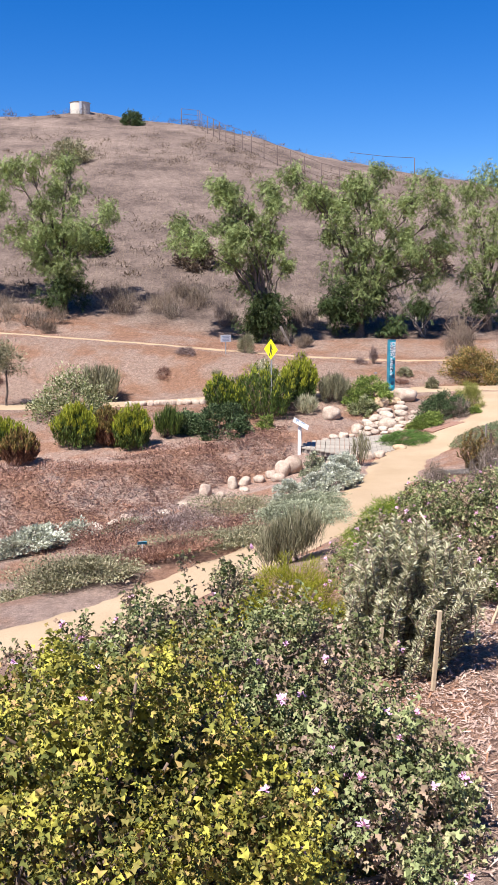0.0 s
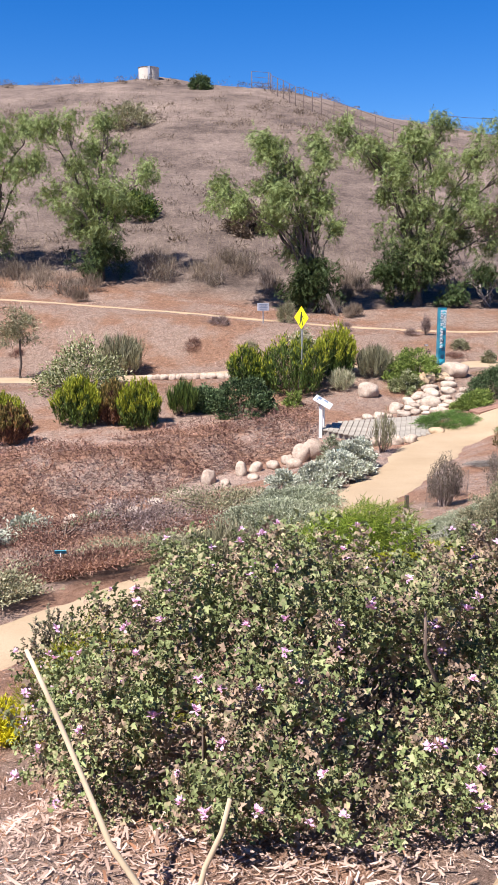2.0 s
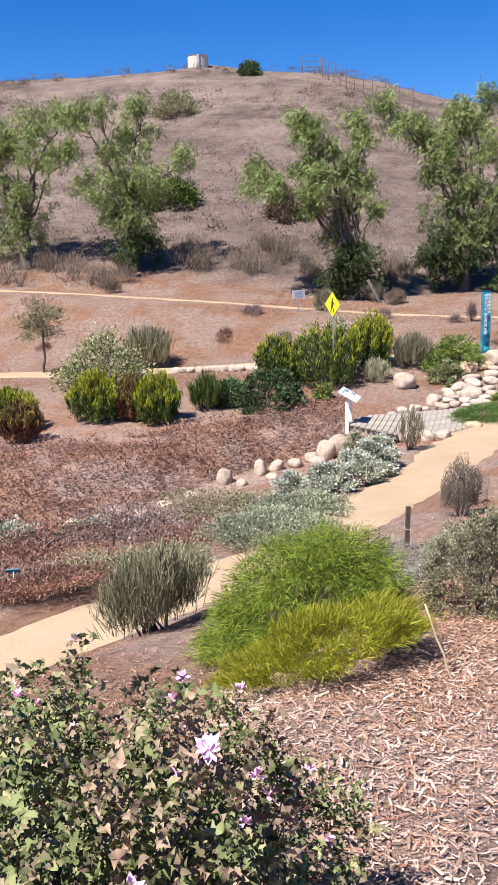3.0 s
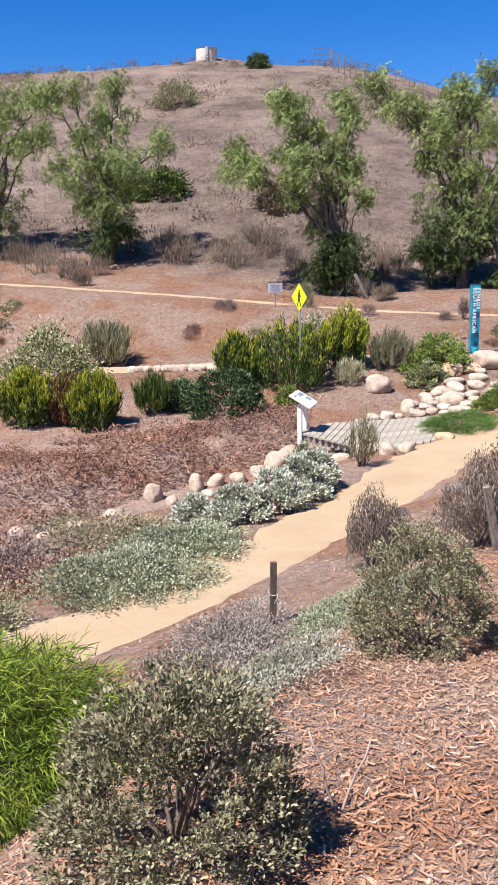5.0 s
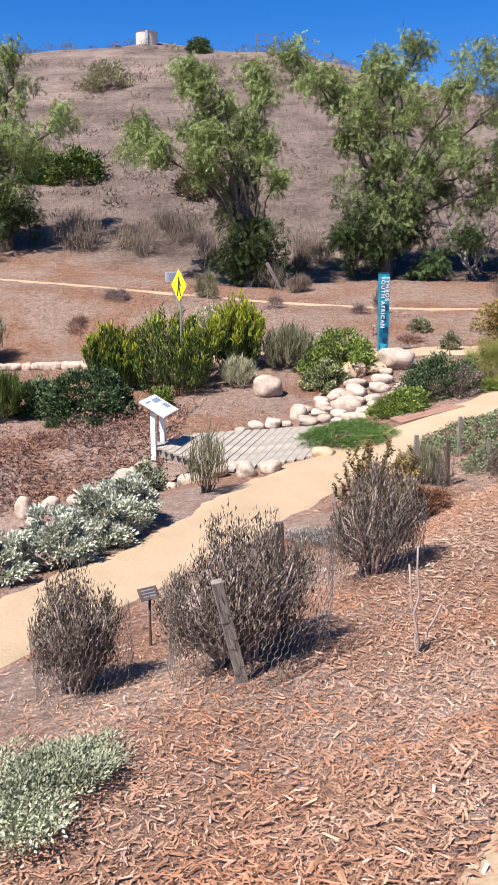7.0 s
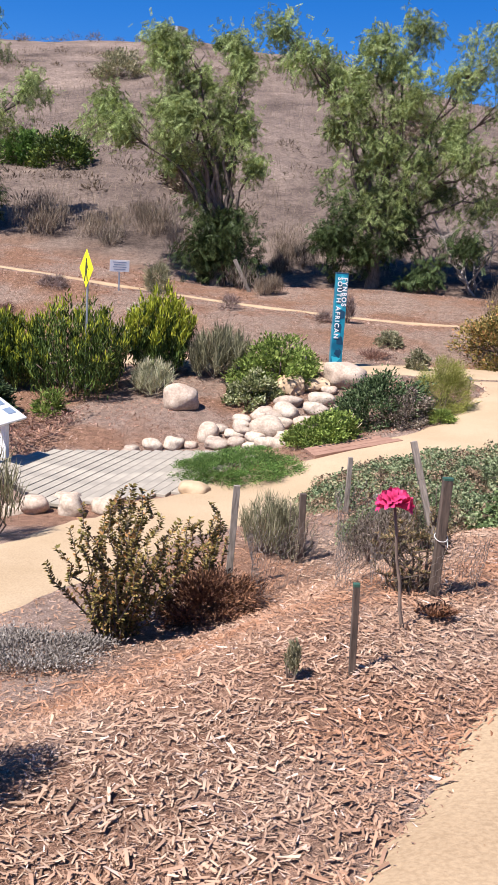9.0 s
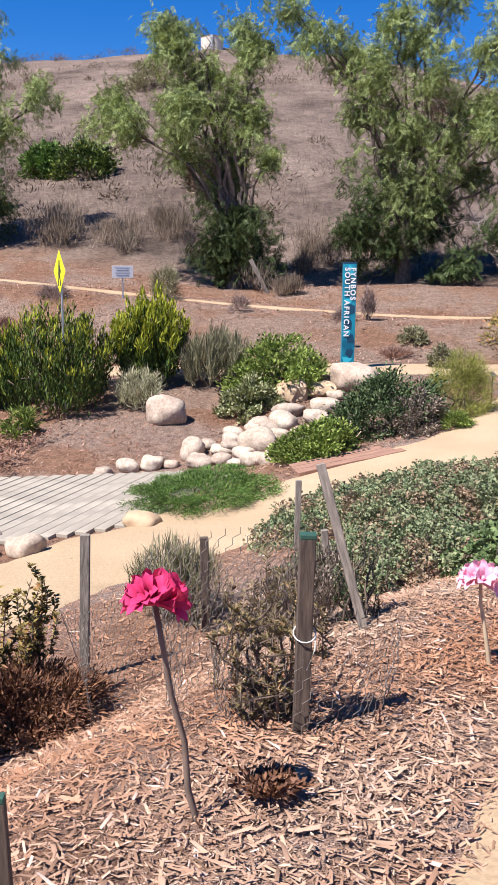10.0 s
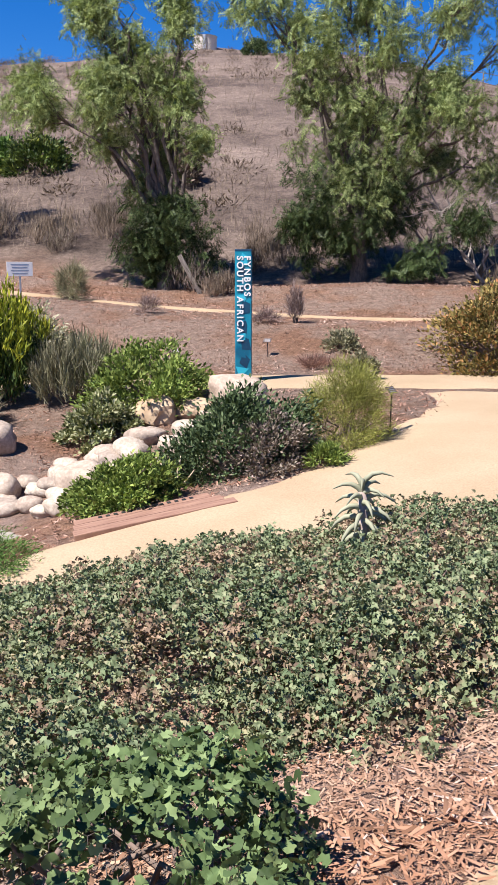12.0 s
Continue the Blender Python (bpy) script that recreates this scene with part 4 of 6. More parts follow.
def wire_cage(label, x, y, r, h, arc=(0, 360), bulge=0.06, seed=1, flare=0.0):
    """A loose cylinder of hexagonal chicken wire."""
    rng = np.random.default_rng(seed)
    top = thing("wire_cage", x, y, label, "wire mesh")
    c = 0.055
    span = radians(arc[1] - arc[0])
    cols, rows = max(6, int(r * span / (c * 0.87))), int(h / (c * 0.75))

    def at(u, v):
        a = radians(arc[0]) + span * u / cols
        k = r * (1 + bulge * math.sin(3 * a + 2.2 * v * c) + flare * v * c) + 0.02 * noise.noise((a * 3, v * 0.3, seed))
        return (math.cos(a) * k, math.sin(a) * k, v * c * 0.75 + 0.015 * noise.noise((a * 2, v * 0.2, seed + 5)))
    seg = []
    for j in range(rows):
        for i in range(cols):
            o = 0.5 * (j % 2)
            if j % 2 == 0:
                a, b, d = at(i, j), at(i + 0.5, j + 0.33), at(i - 0.5, j + 0.33)
            else:
                a, b, d = at(i + 0.5, j), at(i + 1.0, j + 0.33), at(i, j + 0.33)
            seg += [(a, b), (a, d)]
            e = at(i + (0.5 if j % 2 == 0 else 0.0), j + 0.33)
            seg.append((e, at(i + (0.5 if j % 2 == 0 else 0.0), j + 1.0)))
    P, Q = np.array([s[0] for s in seg]), np.array([s[1] for s in seg])
    P, Q = on_slope(x, y, P), on_slope(x, y, Q)
    t = 0.0018
    off = np.array([(t, 0, 0.0), (-0.5 * t, 0.87 * t, 0.0), (-0.5 * t, -0.87 * t, t)])
    v = np.concatenate([P[:, None] + off, Q[:, None] + off], 1).reshape(-1, 3)
    f = (np.array([(0, 1, 3), (1, 4, 3), (1, 2, 4), (2, 5, 4), (2, 0, 5), (0, 3, 5)])[None] + (np.arange(len(seg)) * 6)[:, None, None]).reshape(-1, 3)
    part("mesh", tri_mesh("mesh", v, f, M_WIRE), top)
    return top


def plant_label(label, x, y, h=0.42, rz=20):
    top = thing("plant_label", x, y, label, "label")
    part("stem", tri_mesh("stem", *tube([(0, 0, -0.08), (0, 0, h * 0.5), (0.005, 0, h)], [0.011, 0.010, 0.010], 6), M_IRON), top)
    plate = part("plate", bm_mesh("plate", box(bmesh.new(), 0, 0, 0, 0.15, 0.10, 0.006, bevel=0.002), M_IRON), top, m=pose(0, -0.01, h, 42, 0, rz))
    for k in range(3):
        part("printed_line", bm_mesh("printed_line", box(bmesh.new(), 0, 0.025 - 0.025 * k, 0.0045, 0.1, 0.008, 0.002), M_STEEL), plate)


banner_column()
diamond_sign()
notice_sign()
lectern()
boardwalk()
timber_slab()
plant_label("rusty metal plant label on a thin stem in mulch", 3.72, 17.17, 0.40, 40)
plant_label("dark metal plant label beside the sandy path", 8.13, 31.17, 0.5, 60)
plant_label("small metal plant label on the bare bank", 5.3, 37.2, 0.3, 0)
plant_label("small metal plant label among low shrubs", 3.75, 36.6, 0.3, 0)

# stakes along the trail
stake("dark square stake standing beside the sandy path", 2.74, 14.57, 0.52, 0.05, (2, 0), M_DARKSTAKE, tie=True)
stake("broad weathered stake leaning inside a wire cage", 4.585, 15.8, 0.62, 0.065, (-13, 4))
stake("grey stake among caged twiggy shrubs", 4.75, 16.5, 0.72, 0.05, (-3, 0), M_DARKSTAKE)
stake("short dark stake with a green painted end", 6.81, 18.95, 0.40, 0.028, (-2, 0), M_DARKSTAKE, M_GREENCAP)
stake("weathered stake beside an upright heath shrub", 5.76, 21.66, 0.82, 0.05, (2, 0))
stake("thin dark stake beside a grey shrub", 6.22, 22.44, 0.6, 0.05, (-1, 0), M_DARKSTAKE)
stake("dark weathered stake with a green end and rope tie", 7.2, 20.2, 0.68, 0.052, (1, 0), M_DARKSTAKE, M_GREENCAP, True)
stake("long pale stake leaning over dry mulch", 7.27, 21.52, 0.82, 0.042, (-15, -8))
stake("thin upright stake in the leafy groundcover", 6.5, 24.0, 0.58, 0.045, (1, 0))
stake("tall grey stake at the edge of the groundcover", 8.05, 22.45, 0.83, 0.045, (-1, 0), None, None, True)
stake("short stake in the leafy groundcover", 6.85, 23.3, 0.4, 0.05, (-6, 0))
stake("thin stake among silver shrubs", 2.55, 21.6, 0.6, 0.035, (0, 0), M_DARKSTAKE)
stake("grey stake among rocks and shrubs", 5.07, 32.97, 0.6, 0.07, (-3, 0))
stake("broken slat standing at the foot of a grey shrub", 0.54, 3.78, 0.34, 0.018, (6, 0), M_STALK)
stake("split slat standing in mulch", 0.80, 3.66, 0.40, 0.02, (4, 0), M_STALK)
stake("fallen post leaning under the trees", 2.0, 43.6, 1.1, 0.12, (-28, 0), z=ground(2.0, 43.6))

# wire cages
wire_cage("crumpled chicken wire round a dry shrub", 3.5, 16.3, 0.30, 0.55, seed=1)
wire_cage("chicken wire cage round purple twigs", 4.55, 16.1, 0.46, 0.62, seed=2, bulge=0.1)
wire_cage("chicken wire round a dark bush", 5.3, 17.7, 0.34, 0.5, seed=3)
wire_cage("low chicken wire round a heath shrub", 7.15, 20.45, 0.30, 0.3, seed=4, flare=0.4)
wire_cage("loose tall loop of chicken wire round a heath shrub", 7.0, 20.5, 0.36, 0.62, (80, 250), seed=7, flare=0.25)
wire_cage("slumped sheet of chicken wire beside a stake", 6.65, 21.2, 0.62, 0.6, (60, 215), seed=5, flare=0.2)
wire_cage("chicken wire at the edge of the groundcover", 8.25, 22.85, 0.32, 0.24, seed=6)

# ---- rocks ----
PALE = "smooth pale boulder bedded in mulch by the stream bed"
rock("boulder", "large pale rounded boulder alone on the mulch", 2.93, 31.5, 0.64, 0.55, 0.52, M_ROCK, "loose boulders", seed=1)
rng = np.random.default_rng(21)
SPOTS_ROCK = [(2.55, 29.6, .34, .18), (2.85, 29.85, .42, .28), (3.2, 29.98, .45, .28), (3.72, 30.4, .46, .42), (3.5, 30.0, .3, .16), (3.95, 30.0, .55, .2), (4.22, 30.9, .45, .26), (4.25, 30.45, .42, .2),
              (4.55, 30.75, .4, .25), (4.79, 30.3, .7, .5), (4.45, 31.45, .45, .22), (4.94, 31.35, .62, .4), (5.3, 31.0, .45, .25), (5.45, 31.6, .55, .28), (4.9, 31.95, .62, .26), (5.5, 32.1, .6, .26),
              (5.35, 30.5, .4, .2), (5.75, 30.9, .4, .22), (5.9, 31.5, .35, .2), (5.1, 30.05, .45, .2), (5.6, 30.25, .42, .2), (5.05, 29.55, .45, .2), (4.6, 29.7, .4, .16), (5.6, 32.6, .4, .2)]
for k, (x, y, w, h) in enumerate(SPOTS_ROCK):
    rock("boulder", PALE, x, y, w * 0.8, w * 0.68, h * 0.95, M_ROCK, "stream boulders", seed=k + 2)
rock("boulder", "broad pale boulder at the foot of the sign column", 5.85, 33.1, 0.85, 0.7, 0.6, M_ROCK, "stream boulders", seed=60, sink=0.2)
rock("boulder", "angular ochre rock among pale boulders", 4.86, 32.5, 0.5, 0.45, 0.46, M_ROCK_TAN, "stream boulders", seed=62, angular=True)
rock("boulder", "angular ochre rock among pale boulders", 5.3, 32.75, 0.55, 0.4, 0.3, M_ROCK_TAN, "stream boulders", seed=63, angular=True)
for k, (x, y) in enumerate([(3.85, 30.2), (4.3, 29.95), (4.85, 29.6), (3.86, 30.7), (4.33, 30.43), (4.79, 30.45), (4.16, 31.17), (4.74, 31.23), (4.5, 30.8), (4.95, 30.85), (4.1, 30.45), (4.6, 30.1), (4.55, 31.5), (4.85, 31.75)]):
    w = 0.26 + 0.1 * ((k * 7) % 5) / 4
    rock("boulder", "small pinkish stone in the dry rock cascade", x, y, w, w * 0.8, w * 0.62, M_ROCK, "cascade stones", seed=k + 120, sink=0.15)
rock("boulder", "brown stone at the edge of the low green mat", 4.47, 26.05, 0.42, 0.32, 0.22, M_ROCK_TAN, "edge stones", seed=64)
for k, (x, y, w, h) in enumerate([(-4.02, 21.75, .55, .45), (-3.63, 22.2, .42, .38), (-3.3, 22.0, .5, .22), (-3.35, 22.75, .42, .34), (-1.33, 24.8, .42, .46), (-0.9, 24.6, .3, .2), (-.55, 25.3, .35, .42), (-.2, 25.6, .42, .3),
                                  (.25, 25.75, .4, .3), (.62, 26.1, .42, .34), (.95, 26.3, .62, .55), (1.25, 26.5, .75, .6), (.8, 25.6, .45, .3), (1.9, 25.5, .4, .25), (2.4, 25.2, .5, .25), (2.9, 24.75, .45, .28), (3.35, 24.7, .4, .3),
                                  (3.7, 24.9, .42, .24), (-1.9, 23.9, .4, .2), (-2.4, 23.3, .45, .2), (-2.8, 22.7, .4, .2), (-.2, 24.9, .35, .15), (-4.9, 21.3, .4, .3), (1.6, 24.9, .38, .2), (3.1, 25.3, .4, .2)]):
    rock("boulder", "pale rounded stone lining the dry stream bed", x, y, w * 0.82, w * 0.75, h * 1.0, M_ROCK, "stream boulders", seed=k + 30)
for k in range(11):
    s = k / 10
    rock("edging_stone", "flat pale stone edging the cross path", -4.75 + 2.9 * s, 34.35 - 0.55 * s + 0.06 * math.sin(k * 2.1), 0.36 + 0.08 * math.sin(k * 1.7), 0.26, 0.26, M_ROCK, "edging stones", seed=k + 70)


# ---- shrubs ----
def pelargonium(label, x, y, w, d, h, material, seed, flowers, gap=0.098, leaves=30):
    top, q = tufted("pelargonium", label, x, y, w, d, h, material, 0.0225, gap, leaves, lumps=0.34, hollow=-0.26, core=1.35)
    add_flowers(top, x, y, q, flowers, M_MAUVE, np.random.default_rng(seed), 0.0125, 5, 1.02)
    return top


# big flowering mounds along the trail
pelargonium("large yellowing pelargonium mound with a few mauve flowers", -0.55, 1.95, 1.45, 1.2, 0.76, M_PELARGY, 1, 14)
pelargonium("leafy green pelargonium with mauve flowers and dark gaps", -0.3, 2.92, 1.65, 1.3, 0.71, M_PELARG, 2, 50)
pelargonium("low leafy pelargonium with mauve flowers beside the trail", 0.22, 2.35, 0.95, 1.0, 0.46, M_PELARG, 6, 34)
pelargonium("broad brown-green pelargonium covered in mauve flowers", 1.65, 6.08, 2.0, 1.7, 0.80, M_PELARG, 3, 170)

S = shrub
spires("grey_shrub", "upright grey-green narrow-leaved shrub by the trail", 0.68, 4.02, 0.82, 0.78, M_GREY, 130, 0.034, 0.0095, (0.12, 0.04), 0.08, 0.4, 5)
S("golden_shrub", "feathery golden-green shrub on the slope", 0.32, 8.1, 1.15, 0.7, M_GOLD, NEEDLE, 0.056, 2.0, 150, 0.08, rise=0.7, limit=18000)
S("golden_shrub", "feathery yellow-green spreading shrub beside the trail", 2.2, 9.15, 1.15, 0.32, M_GOLD, NEEDLE, 0.052, 2.0, 230, 0.07, rise=0.9, limit=24000)
S("lime_shrub", "bright green feathery mounded shrub", 1.9, 11.15, 1.62, 0.9, M_LIME, NEEDLE, 0.064, 3.4, 520, 0.07, 0.6, rise=-0.45, d=1.8, limit=56000, stems=20)
S("olive_shrub", "rounded olive-grey fine-leaved shrub in mulch", 3.13, 10.25, 0.80, 0.66, M_OLIVE, BROAD, 0.019, 2.4, 330, 0.05, 0.7, rise=0.6, limit=26000, stems=14)
S("olive_shrub", "rounded olive-grey fine-leaved shrub on the slope", 3.88, 12.75, 0.84, 0.74, M_OLIVE, BROAD, 0.02, 2.2, 330, 0.05, 0.7, rise=0.6, limit=24000, stems=14)
spires("small_shrub", "sparse dry green shrub by the sandy path", -0.32, 9.1, 0.5, 0.5, M_OLIVE, 44, 0.026, 0.015, (0.05, 0), 0.15, 0.7, 4, shape=BROAD)
spires("small_shrub", "tufted pale green shrub beside the sandy path", -0.8, 7.6, 0.62, 0.36, M_OLIVE, 44, 0.028, 0.014, (0, 0), 0.12, 0.75, 4, shape=BROAD)
S("yellow_groundcover", "low patch of bright yellow succulent tips", -0.3, 7.95, 0.42, 0.16, M_YELLOWTIP, NARROW, 0.035, 2.4, 40, 0.12)
S("silver_groundcover", "blue-grey low groundcover on the slope", -0.52, 6.75, 1.0, 0.10, M_LAVENDER, BROAD, 0.024, 1.7, 150, 0.10, d=1.2, fill=0.2)
S("silver_groundcover", "silvery low groundcover beside the olive shrub", 3.05, 12.5, 0.9, 0.1, M_BLUEMAT, BROAD, 0.022, 0.9, 160, 0.10, d=1.9, fill=0.2)
S("silver_groundcover", "pale silver groundcover behind a stake", 3.35, 14.4, 1.2, 0.12, M_SILVERMAT, BROAD, 0.022, 0.55, 160, 0.10, d=1.9, fill=0.3)
S("silver_groundcover", "grey-lavender flattened groundcover at the path's edge", 2.5, 14.0, 1.1, 0.16, M_LAVENDER, BROAD, 0.022, 1.4, 170, 0.10, d=2.4, fill=0.25)
S("silver_groundcover", "sparse silver and mauve groundcover below the caged shrubs", 3.9, 14.4, 0.75, 0.1, M_SILVERMAT, BROAD, 0.022, 0.6, 110, 0.10, d=1.3, fill=0.25)
S("silver_groundcover", "grey dry groundcover at the foot of the heath shrub", 4.85, 20.1, 0.9, 0.06, M_LAVENDER, BROAD, 0.022, 0.8, 50, 0.16, d=0.7)
S("silver_mat", "wide silver-green mat of trailing shrub beside the path", 1.15, 17.7, 1.8, 0.34, M_SILVERMAT, BROAD, 0.036, 2.0, 230, 0.08, d=1.9, limit=20000, fill=0.35)
S("silver_mat", "silver-green trailing shrub spilling toward the path", 0.9, 16.35, 2.0, 0.34, M_SILVERMAT, BROAD, 0.036, 2.0, 230, 0.08, d=2.0, limit=20000, fill=0.35)
S("grey_reed_shrub", "soft grey-green rushy shrub below the trail", 0.5, 11.9, 1.0, 0.72, M_REED, BLADE, 0.16, 1.6, 110, upright=True, rise=1.0, loose=0.03)
S("dark_shrub", "low dark green spreading shrub above the stream bed", -2.75, 12.95, 1.9, 0.42, M_OLIVE, BROAD, 0.045, 2.4, 120, 0.12, d=1.4, fill=0.35)
S("dark_shrub", "low matted grey-green shrub beyond the path", -0.5, 14.9, 1.9, 0.28, M_OLIVE, BROAD, 0.04, 1.8, 110, 0.12, d=1.5, fill=0.3)
S("dark_shrub", "low purplish shrub beside the path", -1.6, 14.3, 1.9, 0.32, M_BROWNLEAF, NARROW, 0.055, 2.4, 120, 0.14, d=1.9, fill=0.3)
S("silver_shrub", "small white-leaved shrub by the stream stones", -4.05, 18.6, 1.2, 0.5, M_SILVER, BROAD, 0.07, 1.8, 50, 0.14)
S("silver_shrub", "low silvery shrub at the stream's edge", -4.7, 17.4, 1.6, 0.5, M_SILVER, BROAD, 0.07, 1.8, 60, 0.14)
for x, y, w, d, h, mat in ((-1.3, 16.4, 1.9, 1.6, 0.3, M_OLIVE), (-2.6, 15.7, 1.8, 1.8, 0.28, M_BROWNLEAF), (-0.35, 17.9, 1.8, 1.7, 0.3, M_BROWNLEAF), (-3.5, 15.2, 1.9, 1.6, 0.3, M_OLIVE), (-3.0, 17.4, 1.8, 1.8, 0.3, M_BROWNLEAF), (-1.7, 18.4, 1.8, 1.8, 0.32, M_DRYLEAF), (-0.4, 19.6, 1.8, 1.7, 0.34, M_OLIVE), (-4.0, 13.6, 1.8, 1.5, 0.3, M_OLIVE)):
    S("low_scrub", "matted low grey-brown and green scrub above the stream bed", x, y, w * 1.35, h * 1.2, mat, BROAD, 0.045, 1.7, 120, 0.13, d=d * 1.35, fill=0.2, limit=5500, group="low scrub")
S("silver_shrub", "pale silver-leaved shrub at the stream's edge", -3.2, 19.8, 1.3, 0.35, M_SILVERMAT, BROAD, 0.06, 1.8, 50, 0.14)
for x, y, w, h in ((0.85, 19.75, 0.85, 0.52), (1.5, 19.45, 0.9, 0.56), (1.95, 20.05, 0.9, 0.62), (2.2, 20.9, 0.95, 0.66), (2.3, 21.7, 0.85, 0.62)):
    S("silver_shrub", "rounded white-leaved shrub on dry brown stalks", x, y, w, h, M_SILVER, BROAD, 0.055, 2.0, 34, 0.11, 0.7, 0.6, 40, M_DRYTWIG, group="silver shrubs")
S("rushy_shrub", "wispy grey-green rush clump in front of the boardwalk", 2.95, 23.5, 0.65, 0.9, M_REED, BLADE, 0.22, 0.45, 40, upright=True, rise=1.4)
S("speckled_shrub", "small pale speckled shrub beside the stream rocks", 1.7, 24.6, 0.7, 0.6, M_SILVERMAT, BROAD, 0.06, 1.1, 30, 0.14)
for x, y, w, h, lab, mat in ((3.48, 16.3, 0.56, 0.84, "dry grey-purple twiggy shrub inside chicken wire", M_TWIGLEAF), (4.5, 16.15, 0.95, 0.92, "large mauve-grey twiggy shrub inside chicken wire", M_TWIGLEAF),
                             (5.3, 17.7, 0.72, 0.9, "dark twiggy shrub with yellowish tips", M_TWIGLEAF)):
    S("twiggy_shrub", lab, x, y, w, h, mat, NARROW, 0.034, 0.62, 90, upright=True, rise=0.5, stems=110, stem_mat=M_DRYTWIG, group="caged shrubs")
spires("heath_shrub", "upright dark heath shrub with bronze tips", 5.24, 20.5, 1.05, 1.02, M_BRONZE, 40, 0.036, 0.017, (0.04, 0), 0.12, 0.85, 4, pitch=0.6, shape=BROAD)
S("heath_shrub", "russet base growth of the heath shrub", 5.75, 21.0, 0.7, 0.3, M_REDBUSH, NARROW, 0.04, 1.6, 40, 0.15)
spires("heath_shrub", "thin upright olive heath shrub beside a stake", 5.62, 21.2, 0.42, 0.82, M_BRONZE, 20, 0.032, 0.017, (0.03, 0), 0.12, 0.7, 4, pitch=0.6, shape=BROAD)
S("grey_shrub", "soft dry grey shrub beside a thin stake", 5.95, 22.7, 0.6, 0.5, M_REED, BLADE, 0.09, 0.9, 60, upright=True, rise=0.8, stems=30, stem_mat=M_DRYTWIG, loose=0.03)
spires("twiggy_shrub", "dark narrow shrub tied beside a thin stake", 6.15, 22.55, 0.4, 0.5, M_OLIVE, 20, 0.028, 0.018, (0, 0), 0.2, 0.6, 3)
spires("twiggy_shrub", "dark thin-leaved shrub tied to a stout stake", 7.04, 20.36, 0.46, 0.60, M_OLIVEDK, 22, 0.027, 0.013, (0, 0), 0.1, 0.55, 4, sway=0.14)
S("twiggy_shrub", "dry brown twiggy shrub behind leaning stakes", 6.9, 21.9, 0.62, 0.46, M_TWIGLEAF, NARROW, 0.03, 0.5, 30, upright=True, stems=40, stem_mat=M_DRYTWIG, loose=0.03)
spires("twiggy_shrub", "small dark green shrub at the foot of a leaning stake", 7.22, 21.75, 0.34, 0.5, M_DARKG, 16, 0.03, 0.02, (0, 0), 0.15, 0.6, 4)
S("seedling", "small green seedling in mulch", 6.56, 18.85, 0.09, 0.17, M_OLIVE, NARROW, 0.024, 1.2, 20, upright=True, stems=5)
S("seedling", "small red-leaved seedling in mulch", 7.2, 19.72, 0.15, 0.07, M_REDBUSH, BROAD, 0.03, 1.5, 14, 0.2, stems=5)

# the leafy groundcover between trail and path
for x, y, w, d, h in ((6.75, 25.2, 1.7, 2.3, 0.34), (7.7, 25.0, 1.7, 2.5, 0.36), (8.75, 25.4, 1.8, 2.7, 0.36), (7.4, 23.6, 1.4, 1.5, 0.34), (8.6, 24.8, 1.2, 1.2, 0.36), (6.95, 23.35, 1.0, 1.0, 0.24), (7.3, 26.6, 1.9, 1.4, 0.3), (8.9, 26.7, 1.7, 1.3, 0.3), (9.9, 25.6, 1.4, 2.5, 0.36)):
    tufted("leafy_groundcover", "dense lobed-leaf groundcover with dry brown patches", x, y, w, d, h, M_IVY, 0.034, 0.072, 7, "leafy groundcover", "groundcover", 16, 0.30, -0.30, 0.25, 1.3)
tufted("leafy_groundcover", "large fresh green lobed leaves beside the trail", 8.2, 23.1, 1.05, 0.95, 0.36, M_LUSH, 0.038, 0.08, 8, "", "groundcover", 14, 0.4, -0.15, 0.25, leaf=PALMATE)

# beds beyond the stream
for x, y, w, h, mat, lab in ((-0.95, 32.4, 1.6, 1.4, M_LEUC, "dense dark green leucadendron with upright tips"), (0.5, 32.3, 2.3, 1.9, M_LEUC, "large dark green leucadendron with yellow-green tips"),
                             (1.9, 33.6, 1.6, 1.75, M_LEUCY, "yellow-tipped upright leucadendron bush"), (-3.9, 28.6, 1.5, 1.4, M_LEUCY, "yellow-green upright leucadendron bush"),
                             (-5.75, 28.8, 1.8, 1.4, M_LEUCY, "rounded yellow-green leucadendron bush"), (-4.75, 29.0, 1.2, 1.25, M_REDBUSH, "russet-leaved bush between yellow-green bushes"),
                             (-7.1, 26.6, 1.2, 1.1, M_REDBUSH, "orange-brown upright bush in the mulch bed"), (-7.9, 27.8, 1.5, 1.2, M_LEUCY, "bronze-tipped upright bush at the bed's end")):
    red = mat is M_REDBUSH
    S("leucadendron", lab, x, y, w, h, M_REDBUSH if red else M_LEUC, NARROW, 0.13, 2.6, 90, upright=True, rise=0.9, group="leucadendrons", limit=9000, loose=0.016, tips=M_BRONZE if red else M_LEUCY, tip_at=0.93 if mat is M_LEUC else 0.8)
S("round_bush", "compact dark green rounded bush", -0.97, 30.2, 1.9, 1.1, M_DARKG, BROAD, 0.085, 3.0, 130, 0.08, 0.8, limit=9000)
S("grassy_bush", "soft green needle-leaved bush", -2.85, 30.0, 1.05, 0.95, M_LEUC, BLADE, 0.3, 1.8, 60, upright=True, rise=1.2)
S("dark_bush", "low dark bush beside the needle-leaved bush", -2.2, 30.6, 1.2, 0.7, M_DARKG, BROAD, 0.09, 2, 50, 0.14)
S("silver_bush", "broad silver-green flowering bush", -6.7, 32.2, 3.0, 1.6, M_CREAM, BROAD, 0.11, 2.2, 90, 0.12)
